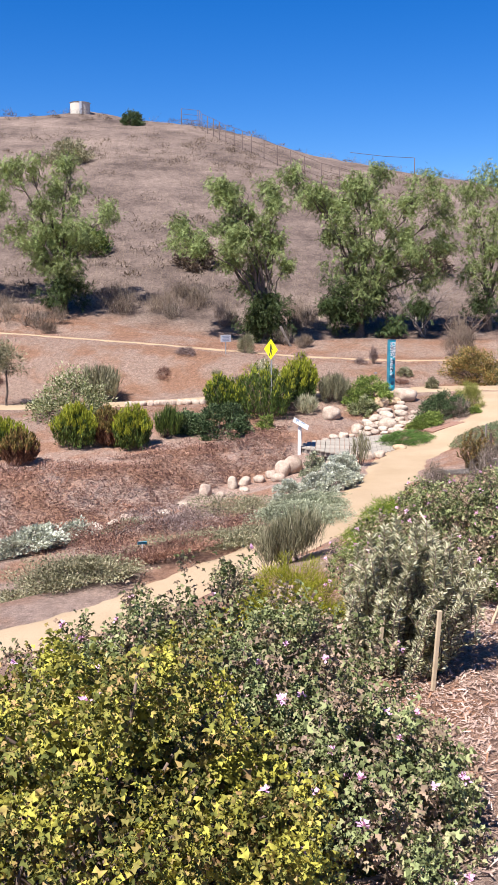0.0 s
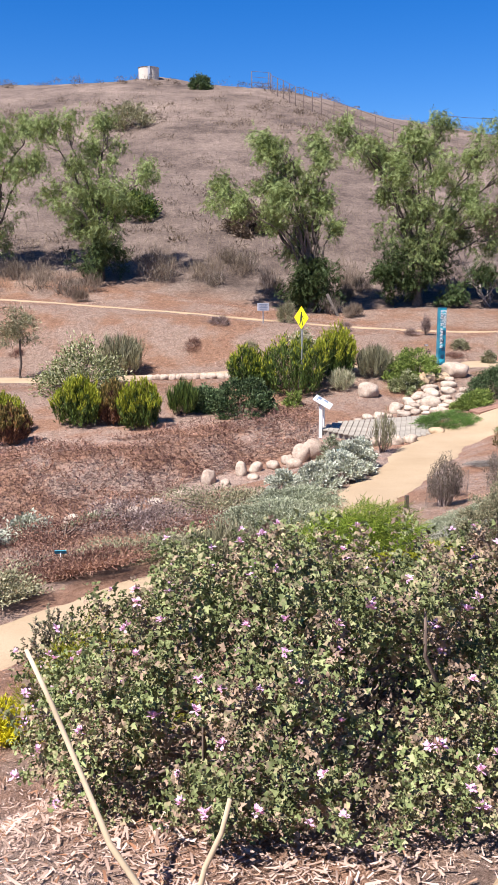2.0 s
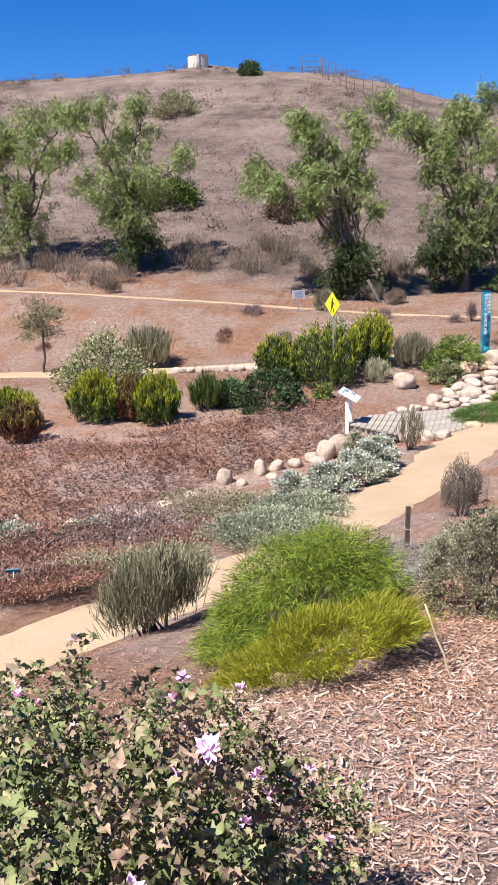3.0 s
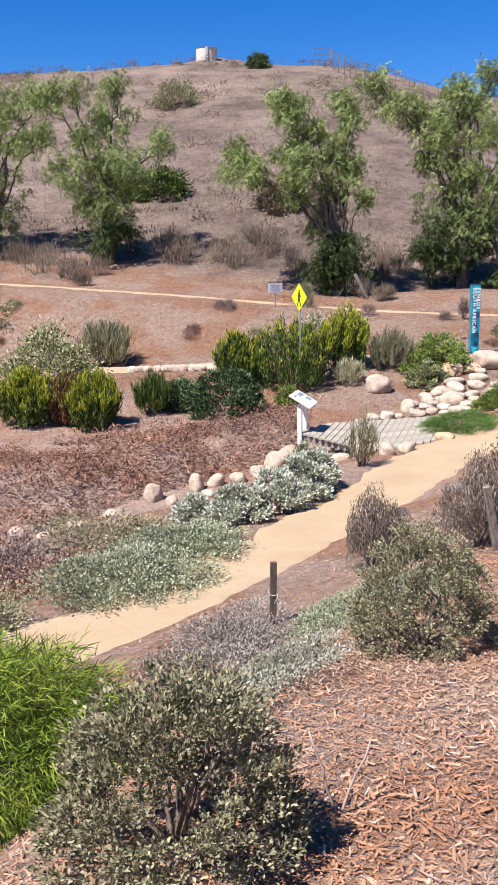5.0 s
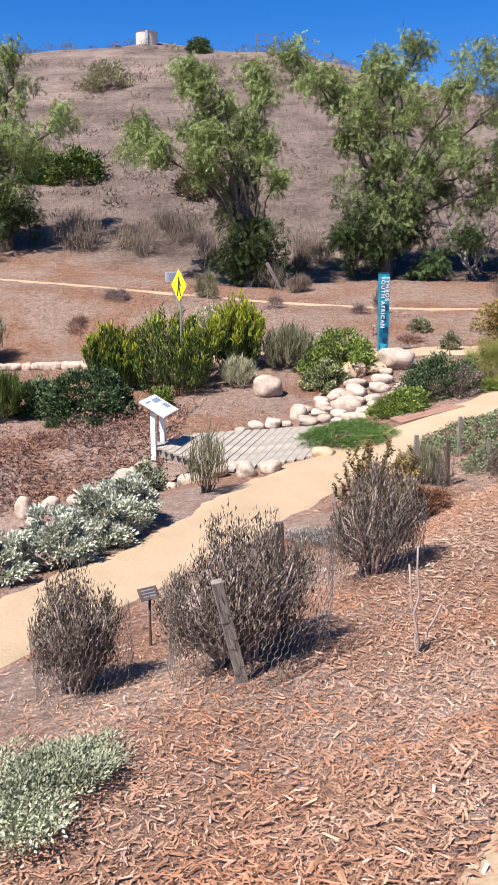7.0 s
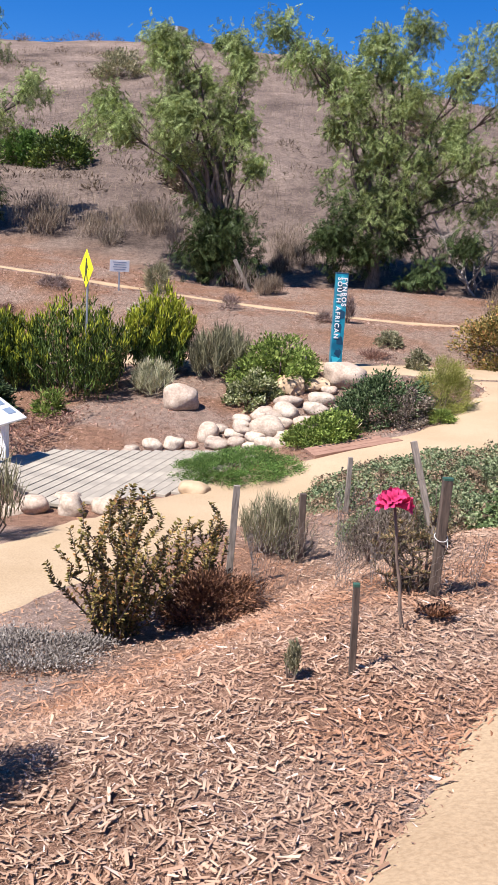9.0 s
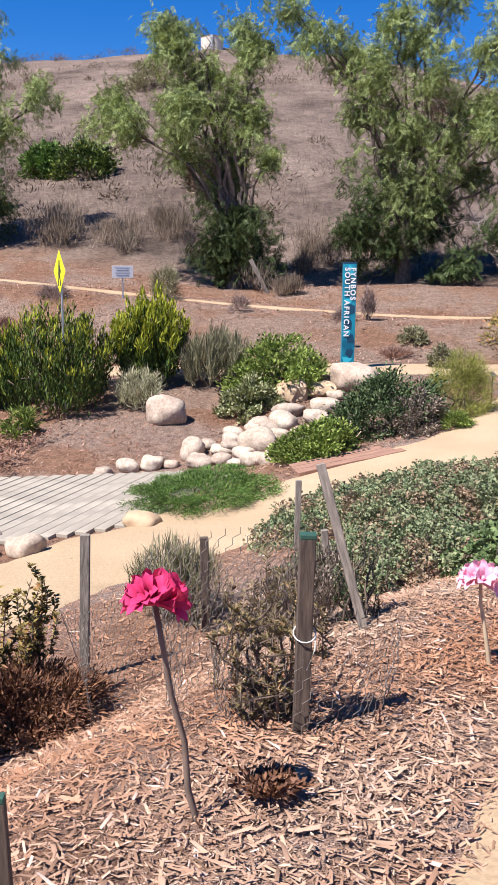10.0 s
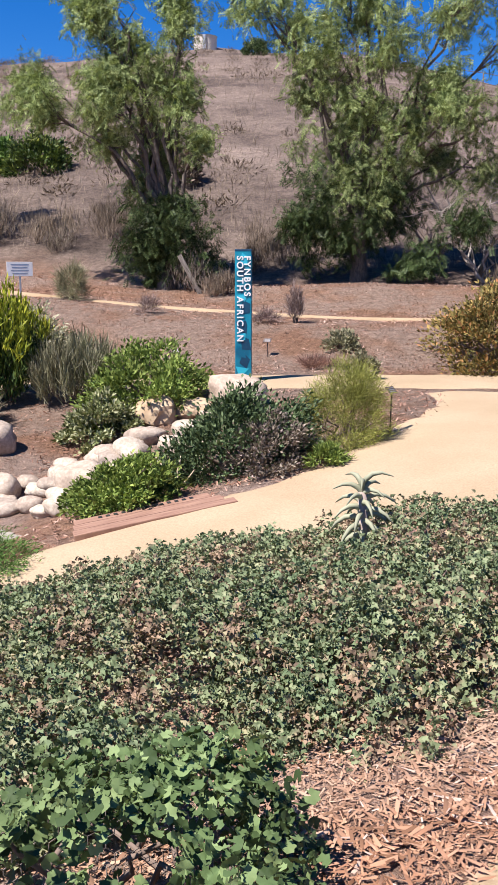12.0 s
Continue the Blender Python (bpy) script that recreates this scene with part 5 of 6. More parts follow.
S("grassy_bush", "tall green-grey rushy bush behind the silver bush", -6.2, 36.0, 1.9, 1.35, M_OLIVE, BLADE, 0.4, 1.6, 70, upright=True, rise=1.2)
S("grey_bush", "small grey bush under the leucadendrons", 2.05, 32.4, 0.9, 0.62, M_GREY, BLADE, 0.2, 1.4, 40, upright=True)
S("grey_bush", "purple-grey upright lavender bush", 3.2, 33.5, 1.3, 0.95, M_REED, BLADE, 0.25, 1.8, 70, upright=True, rise=1)
S("green_bush", "bright green leafy bush beside the boulders", 4.5, 33.1, 1.9, 0.95, M_BRIGHT, BROAD, 0.075, 2.4, 110, 0.09, limit=10000)
S("green_bush", "pale yellow-green succulent bush beside the boulders", 4.15, 32.2, 1.05, 0.55, M_CREAM, BROAD, 0.075, 2.2, 60, 0.10, limit=7000)
S("dark_bush", "dark bush with pale flowers by the path", 6.58, 30.2, 1.6, 0.88, M_DARKG, BROAD, 0.06, 2.4, 90, 0.13, limit=12000)
S("grey_bush", "grey-pink low bush beside the dark bush", 7.05, 29.75, 0.8, 0.55, M_TWIGLEAF, BROAD, 0.045, 1.8, 50, 0.12)
S("feathery_bush", "feathery yellow-green rounded bush by the path", 7.65, 30.8, 1.05, 0.9, M_OLIVEGOLD, NEEDLE, 0.06, 3.0, 90, 0.11, limit=24000, rise=0.3)
S("small_shrub", "small bright green tuft at the path's edge", 7.62, 29.75, 0.42, 0.2, M_BRIGHT, NARROW, 0.06, 1.8, 30, 0.15)
S("green_groundcover", "bright leafy groundcover below the boulders", 5.8, 28.9, 1.15, 0.5, M_BRIGHT, BROAD, 0.055, 2.2, 110, 0.10, d=0.9, limit=9000)
S("green_mat", "low dark green mat rolling over the boardwalk's edge", 4.82, 27.1, 1.75, 0.34, M_MAT, NARROW, 0.04, 2.6, 260, 0.07, d=1.75, limit=22000, rise=0.2)
S("broad_bush", "broad dark green bush across the sandy path", 9.5, 37.2, 2.6, 1.35, M_BRONZE, BROAD, 0.085, 2.4, 110, 0.10, limit=11000)
S("broad_bush", "spreading green bush beside the cross path", 11.4, 37.0, 2.6, 1.3, M_OLIVE, BROAD, 0.11, 2.2, 90, 0.13)
S("small_bush", "small green bush on the bare bank", 7.3, 35.2, 0.5, 0.45, M_OLIVE, BROAD, 0.06, 1.8, 30, 0.15)
S("small_bush", "young grey-green bush beside the thin footpath", -0.15, 40.6, 0.7, 0.8, M_OLIVE, BLADE, 0.18, 1.6, 40, 0.16)
S("small_bush", "dry brown tuft beside the thin footpath", 5.45, 39.0, 0.35, 0.75, M_DRYLEAF, BLADE, 0.2, 1.4, 24, upright=True)
S("small_bush", "low green tuft on the bare bank", 6.6, 37.6, 0.6, 0.3, M_OLIVE, BROAD, 0.07, 1.6, 24, 0.16)
S("small_bush", "dark grey bush at the foot of the bank", 0.6, 37.2, 1.3, 0.9, M_GREY, BROAD, 0.09, 1.8, 50, 0.15)
S("small_bush", "small leafy sapling below the leucadendrons", 0.55, 30.9, 0.5, 0.45, M_BRIGHT, NARROW, 0.12, 1.4, 24, 0.16)
rng = np.random.default_rng(5)
for k in range(9):
    x = rng.uniform(-12, 9)
    y = rng.uniform(36.6, 39.5)
    S("dry_tuft", "small dry tuft on the mulched bank", x, y, rng.uniform(0.3, 0.7), rng.uniform(0.12, 0.35), (M_DRYLEAF, M_BROWNLEAF, M_OLIVE)[k % 3], BLADE, 0.16, 1.2, 20, 0.2, stems=0, group="bank tufts")
for x, y, w, h in ((-9.0, 45.2, 1.6, 0.95), (2.7, 43.4, 1.5, 0.9), (9.9, 42.5, 1.5, 1.7), (-7.0, 48.6, 2.4, 1.7), (-5.4, 49.4, 2.0, 1.3), (-12.5, 48.0, 3, 1.5), (-2.6, 49.5, 2.2, 1.1), (-1.0, 48.0, 1.4, 1.4), (3.2, 50.0, 2.2, 1.2), (-14.5, 46.5, 3, 1.4), (-3.9, 51, 1.6, 0.9), (1.9, 47.8, 1.3, 1.0), (-17.5, 47, 2.5, 1.4)):
    for k in range(3):
        a, b = x + rng.normal() * w * 0.55, y + rng.normal() * 0.7
        q = rng.uniform(0.45, 1.0)
        S("dry_brush", "feathery grey-brown dry brush at the foot of the hill", a, b, w * q * 0.8, h * q * 0.95, (M_SCRUB, M_STRAW, M_TWIGLEAF)[int(abs(a * 10)) % 3], BLADE, 0.22, 1.2, 34, upright=True, rise=1.0, stems=8, group="dry brush", limit=1000, loose=0.065)


# dead brown groundcover on the bank beyond the stream
def litter(name, label, n, box_, keep, size, material, leaf, rise, lift=0.02):
    rng = np.random.default_rng(n)
    x, y = rng.uniform(box_[0], box_[1], n), rng.uniform(box_[2], box_[3], n)
    k = keep(x, y)
    x, y = x[k], y[k]
    heap = np.array([max(0.0, noise.noise((a * 1.1, b * 1.1, 6)) + 0.5 * noise.noise((a * 3, b * 3, 8)) + 0.25) for a, b in zip(x, y)])
    z = surface(x, y) + rng.uniform(0, 1, len(x)) ** 0.6 * lift * (0.3 + 1.6 * heap)
    way = rng.normal(size=(len(x), 3)) * np.array([1, 1, 0.35]) + np.array([0, 0, rise])
    v, f = scatter(leaf, np.stack([x, y, z], 1), way, size * rng.uniform(0.5, 1.3, len(x)), rng, 0.8)
    return tagged(new(name, tri_mesh(name, v, f, material)), label, "ground litter", kind="stuff")


def bank(x, y):
    lo = np.interp(x, [p[0] for p in CREEK], [p[1] for p in CREEK])
    hi = np.interp(x, [p[0] for p in BEDS], [p[1] for p in BEDS])
    m = np.array([noise.noise((a * 0.7, b * 0.7, 1)) for a, b in zip(x, y)])
    return (y > lo + 0.5) & (y < hi + 0.6) & (m > -0.45) & (x < 1.3)


litter("dead_groundcover", "tangled dead brown groundcover on the stream bank", 110000, (-14, 1.4, 17, 31), bank, 0.12, M_BROWNLEAF, NARROW, 0.35, 0.24)


# loose wood chips near the trail
def near_trail(x, y):
    d1, d2, d3 = line_distance(TRAIL, x, y), line_distance(LOWER, x, y), line_distance(MIDSLOPE, x, y)
    return (d1 > 0.72 - 0.42 * np.random.default_rng(1).random(len(x)) ** 2.2) & (d2 > 0.72)


rng = np.random.default_rng(11)
n = 400000
side = dense(TRAIL, 0.1)
side = side[(side[:, 1] > 0.5) & (side[:, 1] < 27)]
k = rng.integers(0, len(side), n)
cx, cy = side[k, 0] - np.abs(rng.normal(size=n)) * 2.0 + 0.45, side[k, 1] + np.abs(rng.normal(size=n)) * 0.8
ok = near_trail(cx, cy)
cx, cy = cx[ok], cy[ok]
cz = surface(cx, cy) + rng.uniform(0.0, 0.022, len(cx)) + 0.02 * np.clip(1 - line_distance(TRAIL, cx, cy) / 0.75, 0, 1)
way = rng.normal(size=(len(cx), 3)) * np.array([1, 1, 0.16])
size = np.clip(rng.lognormal(-3.84, 0.5, len(cx)), 0.010, 0.065) * (0.85 + 0.02 * cy)
old = rng.random(len(cx)) < np.clip((10.5 - cy) / 4, 0.05, 0.85)
for q, nm, mat, lab in ((~old, "wood_chips", M_CHIP, "loose reddish-brown wood chips covering the slope"), (old, "bleached_chips", M_PALECHIP, "sun-bleached pale wood chips covering the slope")):
    v, f = scatter(CHIP, np.stack([cx, cy, cz], 1)[q], way[q], size[q], rng, 0.74)
    tagged(new(nm, tri_mesh(nm, v, f, mat)), lab, "mulch", kind="stuff")


# chips lying further off, on the beds and the bank
def far_mulch(x, y):
    d = np.minimum(line_distance(LOWER, x, y), line_distance(SECOND, x, y))
    foot = np.interp(x, [p[0] for p in FOOT], [p[1] for p in FOOT])
    lo = np.interp(x, [p[0] for p in CREEK], [p[1] for p in CREEK])
    return (d > 1.0) & (y < foot - 0.5) & (y > np.where(x < 5, lo + 0.3, 0)) & (line_distance(UPPER, x, y) > 0.3)


litter("bank_chips", "brown wood chips strewn over the bank and beds", 70000, (-13, 11, 25, 47), far_mulch, 0.085, M_OLDCHIP, CHIP, 0.0, 0.02)


def marker(x, y, rz):
    """A small folded teal plastic flag."""
    top = thing("garden_marker", x, y, "small teal plastic marker among low plants", "marker")
    part("flag", bm_mesh("flag", box(bmesh.new(), 0, 0, 0, 0.16, 0.008, 0.07, bevel=0.003), M_SKYBLUE), top, m=pose(0, 0, 0.42, 35, 0, rz))
    part("stem", tri_mesh("stem", *tube([(0, 0, -0.05), (0, 0, 0.42)], [0.005, 0.005], 5), M_STEEL), top)


marker(-1.9, 14.3, 10)
marker(1.95, 21.2, -15)


# ---- belladonna lilies ----
PETALS = {}


def petal_mesh(material):
    """One recurved petal, shared by all blooms of a colour."""
    if material.name not in PETALS:
        v, f = [], []
        rows = ((0.0, 0.005, 0.006), (0.35, 0.014, 0.014), (0.65, 0.026, 0.02), (0.88, 0.044, 0.017), (1.0, 0.062, 0.003))
        for s, r, wd in rows:
            for side in (-1, 0, 1):
                v.append((r - 0.004 * abs(side), side * wd, s * 0.088 - 0.012 * max(0, s - 0.8) * 5))
        for q in range(len(rows) - 1):
            for e in (0, 1):
                o = q * 3 + e
                f += [(o, o + 1, o + 3), (o + 1, o + 4, o + 3)]
        PETALS[material.name] = tri_mesh("petal", v, f, material, True)
    return PETALS[material.name]


def lily(label, x, y, h, lean, material, heads=6, withered=False, stem_mat=None):
    top = thing("belladonna_lily", x, y, label, "flower")
    tip = np.array([lean[0], lean[1], h])
    part("stalk", tri_mesh("stalk", *tube(bent((0, 0, -0.03), tip, 6, 0.02), np.linspace(0.010, 0.007, 6) * (0.5 if withered else 1), 7), stem_mat or M_STALK, True), top)
    rng = np.random.default_rng(int(x * 100))
    for k in range(heads):
        a = k * 2 * math.pi / heads + 0.3
        d = Vector((math.cos(a * 1.7) + rng.normal() * 0.2, math.sin(a * 1.7) + rng.normal() * 0.2, 0.15 + 0.45 * (k % 3)))
        d.normalize()
        quat = Vector((0, 0, 1)).rotation_difference(d)
        size = (0.78, 0.78, 0.95) if not withered else (0.42, 0.42, 0.6)
        m = Matrix.LocRotScale(Vector(tip) + d * 0.012, quat, size)
        bloom = part("bloom", tri_mesh("bloom", *tube([(0, 0, -0.012), (0, 0, 0.05)], [0.006, 0.011], 6), material, True), top, m=m)
        for j in range(6):
            part("petal", petal_mesh(material), bloom, m=pose(0, 0, 0, 0, 0, j * 60))
    return top


lily("magenta belladonna lily on a bare leaning stalk", 7.03, 19.58, 0.63, (-0.10, -0.05), M_MAGENTA, 12, stem_mat=M_TWIG)
lily("pale pink belladonna lily on a bare stalk", 7.84, 20.98, 0.36, (-0.06, -0.03), M_PINK, 12)
lily("withered pink lily on a brown stalk", 3.36, 9.05, 0.3, (-0.05, 0.02), M_PINK, 4, True, M_DRYTWIG)
lily("dried lily stalk with a curled brown head", 3.5, 9.0, 0.32, (0.08, 0.0), M_DRYLEAF, 3, True, M_DRYTWIG)


# ---- bare sticks and a young aloe ----
def sticks(label, x, y, ends, r=0.007, mat=None):
    top = thing("dry_stalks", x, y, label, "dry plant")
    for e in ends:
        part("stalk", tri_mesh("stalk", *tube(bent((0, 0, -0.03), e, 6, 0.02), np.linspace(r, r * 0.6, 6), 6), mat or M_STALK, True), top)


sticks("bundle of dried brown lily leaves in mulch", 3.2, 9.16, [(-0.06, 0.02, 0.16), (-0.03, -0.03, 0.12), (0.0, 0.03, 0.18), (-0.09, 0.0, 0.08), (0.03, -0.02, 0.14), (-0.02, 0.05, 0.10)], 0.008, M_REDBOARD)
sticks("bundle of dried brown lily leaves in mulch", 3.22, 9.42, [(-0.04, 0.02, 0.15), (0.02, -0.02, 0.11), (0.0, 0.03, 0.17), (-0.07, 0.0, 0.07), (0.05, 0.01, 0.10)], 0.007, M_REDBOARD)
sticks("two long dry flower stalks leaning from one root", 1.38, 4.78, [(-0.40, 0.25, 0.64), (0.14, 0.02, 0.40), (-0.05, 0, 0.09), (0.28, 0.16, 0.05)], 0.010)
sticks("thin bare stalk beside the golden shrub", 2.87, 8.75, [(-0.14, 0.02, 0.36)])
sticks("bare forked stalks beside a cut stump in mulch", 5.53, 16.02, [(-0.02, 0.0, 0.62), (-0.06, 0.05, 0.5), (0.12, 0.1, 0.25)], 0.009, M_DRYTWIG)
sticks("dry stalks over a fallen twig", 3.6, 10.6, [(-0.1, 0, 0.3), (0.1, 0.04, 0.26)], 0.006, M_DRYTWIG)
sticks("fallen dark twigs lying on mulch", 1.6, 4.55, [(0.35, 0.1, -0.04), (-0.2, 0.18, 0.02), (0.42, 0.0, -0.06)], 0.006, M_TWIG)
sticks("thin dead flower stems with dry heads", 2.5, 14.0, [(-0.1, 0.05, 0.3), (0.1, 0.1, 0.35), (0.02, -0.05, 0.28)], 0.003, M_DRYTWIG)
sticks("pale bare shrub branches below the dark bush", 6.2, 29.35, [(-0.15, 0, 0.3), (0.05, 0.05, 0.35), (0.2, 0, 0.22)], 0.01, M_STALK)


def young_aloe():
    x, y = 8.4, 26.5
    top = thing("young_aloe", x, y, "young grey-green tree aloe with drooping pale leaves", "succulent")
    part("stem", tri_mesh("stem", *tube([(0, 0, -0.05), (0.01, 0, 0.2), (0, 0, 0.47)], [0.035, 0.03, 0.03], 8), M_DRYTWIG, True), top)
    rng = np.random.default_rng(4)
    for k in range(34):
        a, e = k * 2.4, 1.45 - k * 0.05
        L = 0.16 + 0.06 * rng.random()
        c, s = math.cos(a), math.sin(a)
        z0 = 0.50 - k * 0.012
        pts = [(c * L * t * math.cos(e - 0.9 * t), s * L * t * math.cos(e - 0.9 * t), z0 + L * t * math.sin(e - 1.1 * t)) for t in np.linspace(0, 1, 5)]
        part("leaf", tri_mesh("leaf", *tube(pts, [0.012, 0.019, 0.017, 0.011, 0.002], 5), M_ALOE, True), top)


young_aloe()


# ---- trees ----
def pepper_tree(label, x, y, scale, clumps, shaded_below, seed, trunk=0.22, density=1.0):
    """A pepper tree: leaning trunk, crooked limbs to each mass of leaves, and hanging sprays; low masses are coloured
    as shaded.
    """
    rng = np.random.default_rng(seed)
    top = thing("pepper_tree", x, y, label, "tree", "pepper trees")
    cs = [(dx * scale, rng.uniform(-0.9, 0.9) * min(1.0, 0.4 + 0.25 * abs(dx * scale)), dz * scale, r * scale) for dx, dz, r in clumps]
    zs = max(c[2] for c in cs)
    fork = np.array([0.1, 0, zs * 0.22])
    part("trunk", tri_mesh("trunk", *tube(bent((0, 0, -0.3), fork, 6, 0.05, rng), np.linspace(trunk * 1.3, trunk * 0.8, 6), 9), M_BARK, True), top)
    for cx, cy, cz, r in cs:
        if cz < zs * 0.25:
            continue
        mid = fork + np.array([cx * 0.45, cy * 0.4, (cz - fork[2]) * 0.62])
        a, b = bent(fork * rng.uniform(0.8, 1.0), mid, 5, 0.05, rng), bent(mid, (cx, cy, cz + r * 0.3), 5, 0.06, rng)
        pts = np.concatenate([a, b[1:]])
        wood = [tube(pts, np.linspace(trunk * 0.34, 0.018, 9), 6)]
        for j in range(3):
            e = np.array([cx, cy, cz]) + rng.normal(size=3) * r * 0.5
            wood.append(tube(bent(pts[6], e, 5, 0.1, rng), np.linspace(0.022, 0.008, 5), 4))
        part("limb", tri_mesh("limb", *join(wood), M_BARK, True), top)
    # low leaf masses take the darker copy: shade painted in by height
    for name, mat, low in (("crown", M_PEPPER, False), ("skirt", M_PEPPERSHADE, True)):
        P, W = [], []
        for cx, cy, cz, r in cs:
            if (cz < shaded_below * zs) != low:
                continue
            sub = max(8, int(15 * r * r + 9))
            sc = rng.normal(size=(sub, 3)) * r * np.array([0.5, 0.5, 0.46]) + (cx, cy, cz)
            for q in sc:
                m = int((37 if not low else 42) * density)
                P.append(q + rng.normal(size=(m, 3)) * np.array([0.17, 0.17, 0.19]))
                W.append(rng.normal(size=(m, 3)) * np.array([0.6, 0.6, 0.5]) + (0, 0, -0.6))
        if P:
            P, W = np.concatenate(P), np.concatenate(W)
            P[:, 2] = np.maximum(P[:, 2], 0.25)
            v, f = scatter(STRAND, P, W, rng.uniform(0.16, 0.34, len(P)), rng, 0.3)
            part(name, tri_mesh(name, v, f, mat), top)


pepper_tree("crooked pepper tree with a long low limb and shaded skirt", 0.75, 44.6, 0.0152,
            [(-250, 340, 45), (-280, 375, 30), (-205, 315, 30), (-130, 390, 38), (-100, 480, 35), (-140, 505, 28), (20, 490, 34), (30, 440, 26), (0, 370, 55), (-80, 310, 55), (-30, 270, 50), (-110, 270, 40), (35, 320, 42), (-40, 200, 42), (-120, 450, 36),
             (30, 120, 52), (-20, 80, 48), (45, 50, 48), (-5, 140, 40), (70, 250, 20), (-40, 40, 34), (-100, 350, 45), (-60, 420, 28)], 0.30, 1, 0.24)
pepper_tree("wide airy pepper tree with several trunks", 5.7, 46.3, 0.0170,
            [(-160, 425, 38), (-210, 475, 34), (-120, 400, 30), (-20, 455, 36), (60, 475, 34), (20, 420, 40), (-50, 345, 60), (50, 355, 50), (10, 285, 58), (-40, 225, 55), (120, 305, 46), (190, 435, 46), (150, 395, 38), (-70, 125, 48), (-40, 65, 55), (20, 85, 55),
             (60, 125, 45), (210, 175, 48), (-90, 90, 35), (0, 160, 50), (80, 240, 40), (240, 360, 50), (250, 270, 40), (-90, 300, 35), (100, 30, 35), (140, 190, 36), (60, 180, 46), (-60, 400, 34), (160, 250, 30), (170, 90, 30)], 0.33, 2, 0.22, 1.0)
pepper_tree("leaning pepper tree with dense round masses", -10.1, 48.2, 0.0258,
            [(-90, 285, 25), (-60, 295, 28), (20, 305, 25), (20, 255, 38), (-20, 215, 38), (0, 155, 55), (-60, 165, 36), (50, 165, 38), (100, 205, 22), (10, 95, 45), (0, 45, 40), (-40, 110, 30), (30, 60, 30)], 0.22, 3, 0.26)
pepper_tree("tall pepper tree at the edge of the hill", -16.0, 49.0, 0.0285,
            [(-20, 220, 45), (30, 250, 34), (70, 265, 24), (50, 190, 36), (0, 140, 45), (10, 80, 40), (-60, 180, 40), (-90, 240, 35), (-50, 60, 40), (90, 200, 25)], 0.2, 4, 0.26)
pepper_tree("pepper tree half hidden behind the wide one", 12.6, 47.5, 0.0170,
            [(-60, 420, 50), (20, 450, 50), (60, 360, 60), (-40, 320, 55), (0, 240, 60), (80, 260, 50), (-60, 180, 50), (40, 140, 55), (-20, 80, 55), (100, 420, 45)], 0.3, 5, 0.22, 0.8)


def young_tree():
    top = thing("young_tree", -9.65, 34.76, "slender young tree with a small round crown", "tree")
    part("trunk", tri_mesh("trunk", *tube(bent((0, 0, -0.1), (0.05, 0, 1.5), 6, 0.015), np.linspace(0.05, 0.035, 6), 7), M_BARK, True), top)
    rng = np.random.default_rng(9)
    n = 1800
    p, way, c = mound(n, 1.7, 1.6, 1.5, 30, 0.16, rng, 0.3)
    p[:, 2] += 1.25
    part("crown", tri_mesh("crown", *scatter(NARROW, p, way + rng.normal(size=p.shape), 0.16, rng, 0.3), M_OLIVE), top)


def bare_bush(label, x, y, h, spread, seed, mat):
    top = thing("bare_bush", x, y, label, "dead shrub")
    rng = np.random.default_rng(seed)
    for k in range(9):
        a = rng.uniform(0, 6.28)
        e = np.array([math.cos(a) * spread, math.sin(a) * spread * 0.6, h * rng.uniform(0.6, 1)])
        pts = bent((rng.normal() * 0.1, rng.normal() * 0.1, -0.1), e, 8, 0.06, rng)
        w = [tube(pts, np.linspace(0.05, 0.014, 8), 5)]
        for j in range(9):
            s = pts[rng.integers(3, 8)]
            w.append(tube(bent(s, s + rng.normal(size=3) * 0.35 * h * np.array([0.6, 0.4, 0.4]) + (0, 0, 0.12 * h), 4, 0.1, rng), np.linspace(0.014, 0.005, 4), 4))
        part("branch", tri_mesh("branch", *join(w), mat, True), top)


young_tree()
bare_bush("bare grey branching shrub under the trees", 9.0, 46.5, 2.6, 1.5, 1, M_PALEBARK)
bare_bush("dead brown shrub in the shade of the trees", 11.0, 45.8, 1.7, 1.4, 2, M_TWIG)
bare_bush("bare twiggy shrub behind the footpath", 7.6, 47.5, 1.6, 1.0, 3, M_DRYTWIG)


# ---- hillside ----
rng = np.random.default_rng(31)


def hill_points(n, x0, x1, y0, y1, power=1.6):
    x = rng.uniform(x0, x1, n)
    y = y0 + (y1 - y0) * rng.random(n) ** power
    k = y > np.interp(x, [p[0] for p in FOOT], [p[1] for p in FOOT]) + 1.5
    return x[k], y[k]


def hill_z(x, y):
    return surface(x, y)


x, y = hill_points(52000, -50, 40, 44, 112, 2.0)
dens = np.array([noise.noise((a * 0.16, b * 0.16, 7)) for a, b in zip(x, y)])
x, y = x[dens > -0.25], y[dens > -0.25]
p = np.stack([x, y, hill_z(x, y) - 0.02], 1)
way = rng.normal(size=p.shape) * 0.35 + (0, 0, 1)
v, f = scatter(BLADE, p, way, rng.uniform(0.15, 0.5, len(p)), rng, 0.2)
tagged(new("dry_grass", tri_mesh("dry_grass", v, f, M_STRAW)), "tall dry straw-coloured grass on the hillside", "grass", kind="stuff")
x, y = hill_points(1300, -60, 50, 46, 124, 1.2)
dens = np.array([noise.noise((a * 0.06, b * 0.06, 17)) for a, b in zip(x, y)])
x, y = x[dens > -0.04], y[dens > -0.04]
z = hill_z(x, y)
P, W = [], []
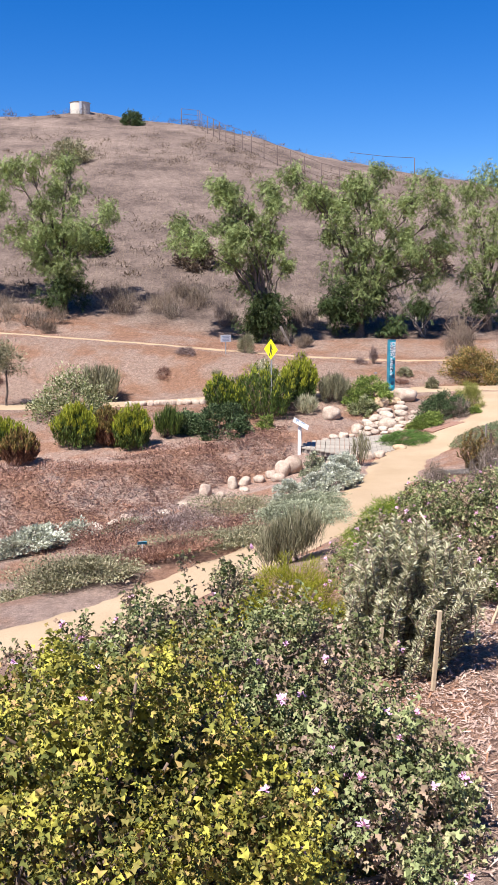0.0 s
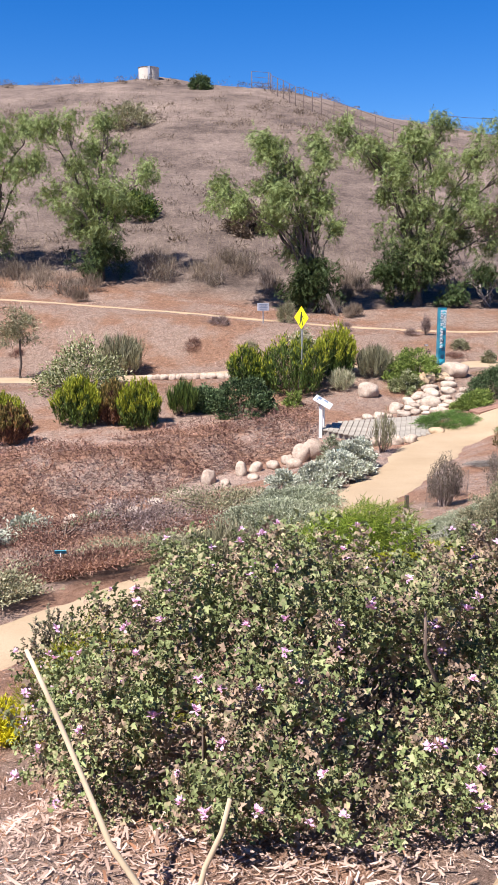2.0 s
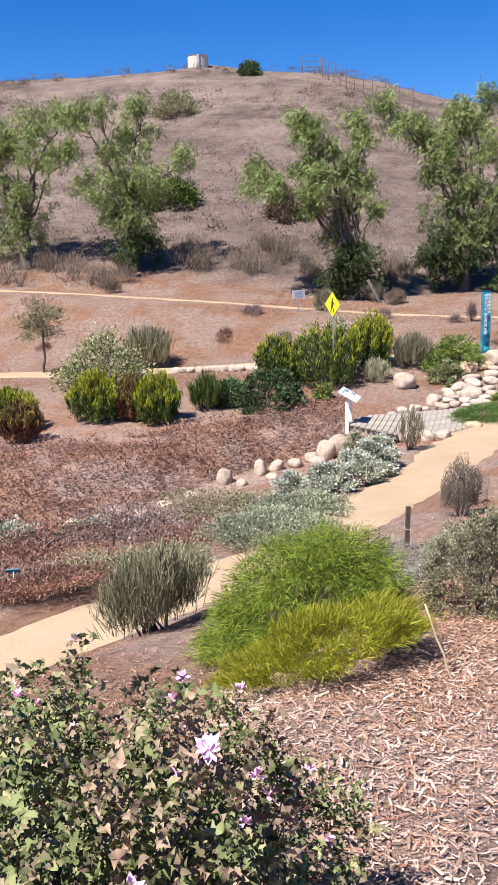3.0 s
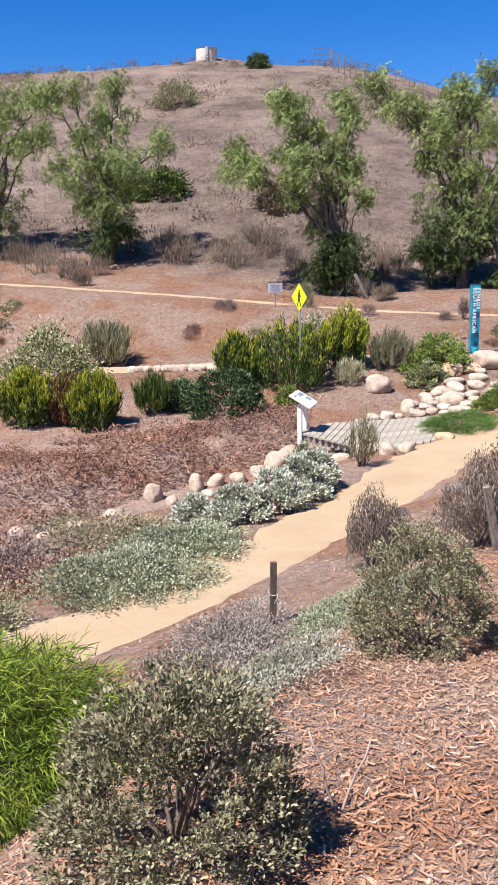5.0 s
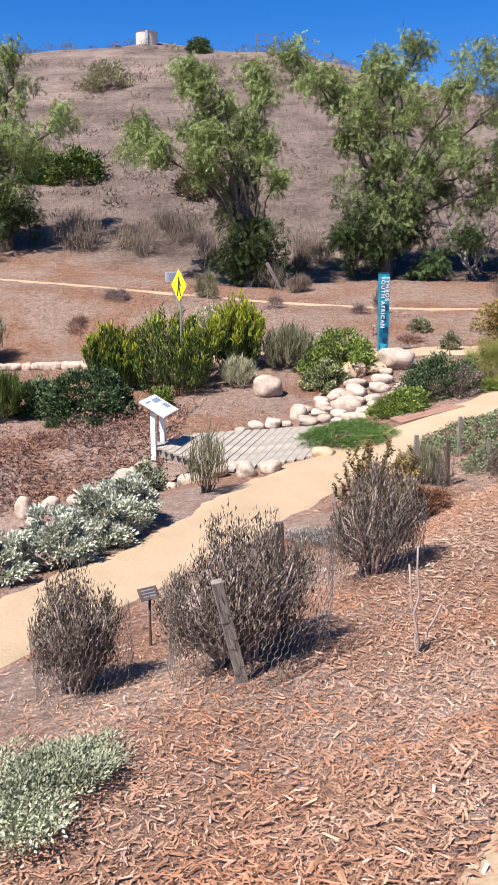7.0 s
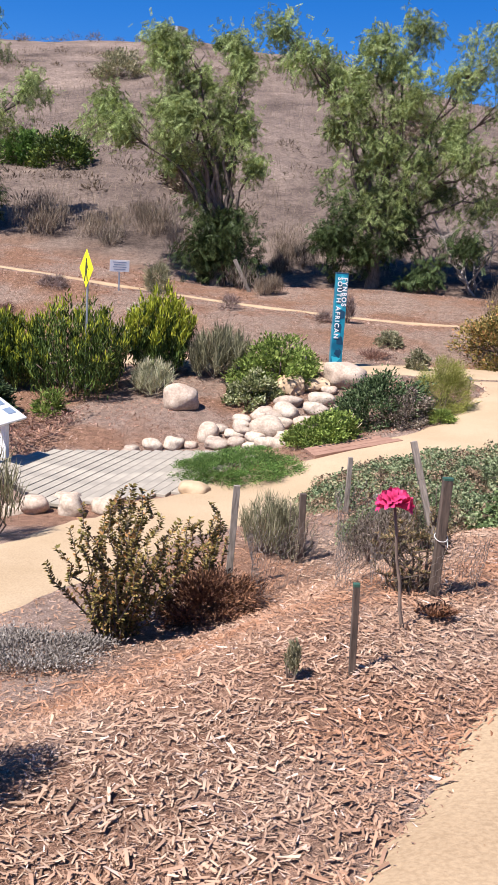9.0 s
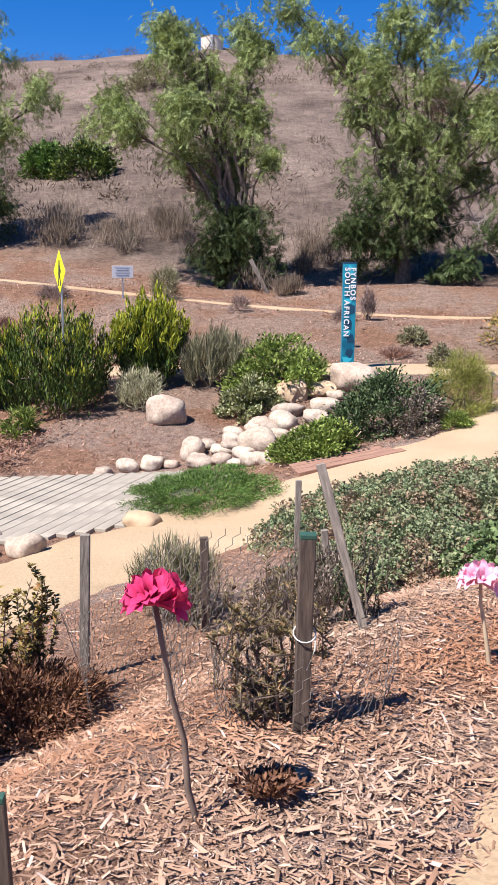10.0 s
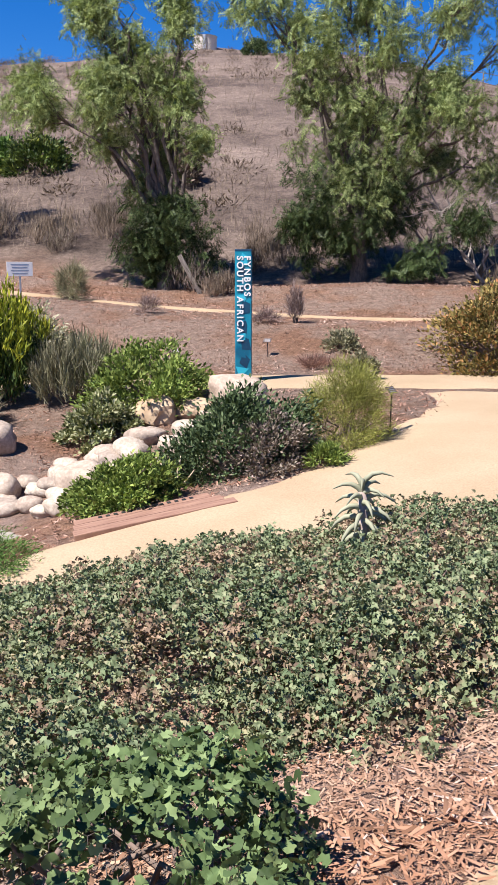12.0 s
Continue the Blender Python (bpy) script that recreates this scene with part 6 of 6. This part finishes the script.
for a, b, c in zip(x, y, z):
    s = rng.uniform(0.5, 1.6)
    q, w, _ = mound(90, s * 1.5, s * 1.5, s * 0.6, 10, 0.3, rng)
    P.append(q + (a, b, c))
    W.append(w + rng.normal(size=q.shape) * 0.6 + (0, 0, 0.6))
P, W = np.concatenate(P), np.concatenate(W)
v, f = scatter(NARROW, P, W, rng.uniform(0.12, 0.28, len(P)), rng, 0.3)
tagged(new("hill_scrub", tri_mesh("hill_scrub", v, f, M_SCRUB)), "scattered grey-brown dry scrub on the hillside", "scrub", kind="stuff")
for x, y, w, h, mat in ((-17.0, 87.5, 4.6, 2.2, M_OLIVE), (-14.2, 115, 2.8, 1.7, M_DARKG), (-10.6, 59.5, 3.0, 1.8, M_LEUC), (-13.0, 60, 2.2, 1.6, M_MAT), (-3.4, 57, 2.4, 1.6, M_SCRUB), (12, 60, 3, 2, M_SCRUB), (6, 75, 3, 1.6, M_SCRUB)):
    S("hill_bush", "rounded bush on the dry hillside", x, y, w, h, mat, BROAD, 0.19, 2.2, 90, 0.11, stems=6, limit=5000)


# ---- ridge: tank, fence and wire ----
def water_tank():
    x, y = -22.1, 123.2
    top = thing("water_tank", x, y, "pale round concrete water tank on the ridge", "tank", z=ground(x, y) - 0.4)
    bm = bmesh.new()
    bmesh.ops.create_cone(bm, cap_ends=True, segments=40, radius1=1.3, radius2=1.3, depth=1.6, matrix=Matrix.Translation((0, 0, 0.8)))
    part("wall", bm_mesh("wall", bm, M_TANK, False), top)
    bm = bmesh.new()
    bmesh.ops.create_cone(bm, cap_ends=True, segments=40, radius1=1.38, radius2=0.2, depth=0.14, matrix=Matrix.Translation((0, 0, 1.67)))
    part("roof", bm_mesh("roof", bm, M_TANK, False), top)
    part("ladder", bm_mesh("ladder", box(bmesh.new(), 0.3, -1.33, 0.8, 0.3, 0.05, 1.6), M_STEEL), top)


water_tank()
FENCE = [(-8.6, 121), (-6.4, 120), (-5.6, 114), (-2.5, 106), (0.4, 100), (3.0, 94.5), (5.5, 90), (8.6, 86.5), (12, 83)]
top = tagged(new("hill_fence"), "dark wire fence running down the hillside", "fence")
pts = []
for (x0, y0), (x1, y1) in zip(FENCE[:-1], FENCE[1:]):
    L = math.hypot(x1 - x0, y1 - y0)
    for k in range(max(1, int(L / 2.1))):
        s = k / max(1, int(L / 2.1))
        pts.append((x0 + (x1 - x0) * s, y0 + (y1 - y0) * s))
posts = [(x, y, ground(x, y)) for x, y in pts]
for x, y, z in posts:
    part("post", tri_mesh("post", *tube([(x, y, z - 0.3), (x, y, z + 2.0)], [0.05, 0.05], 6), M_IRON), top)
for lift in (2.0, 1.35, 0.7, 0.15):
    part("rail", tri_mesh("rail", *tube([(x, y, z + lift) for x, y, z in posts], [0.022] * len(posts), 4), M_IRON), top)
top = thing("utility_frame", 22.5, 124.5, "thin steel pole with a wire on the ridge", "pole")
part("pole", tri_mesh("pole", *tube([(0, 0, -0.5), (0, 0, 2.6)], [0.06, 0.06], 6), M_IRON), top)
part("wire", tri_mesh("wire", *tube([(0, 0, 2.6), (-4, -1, 2.65), (-9, -3, 2.9)], [0.03] * 3, 4), M_IRON), top)
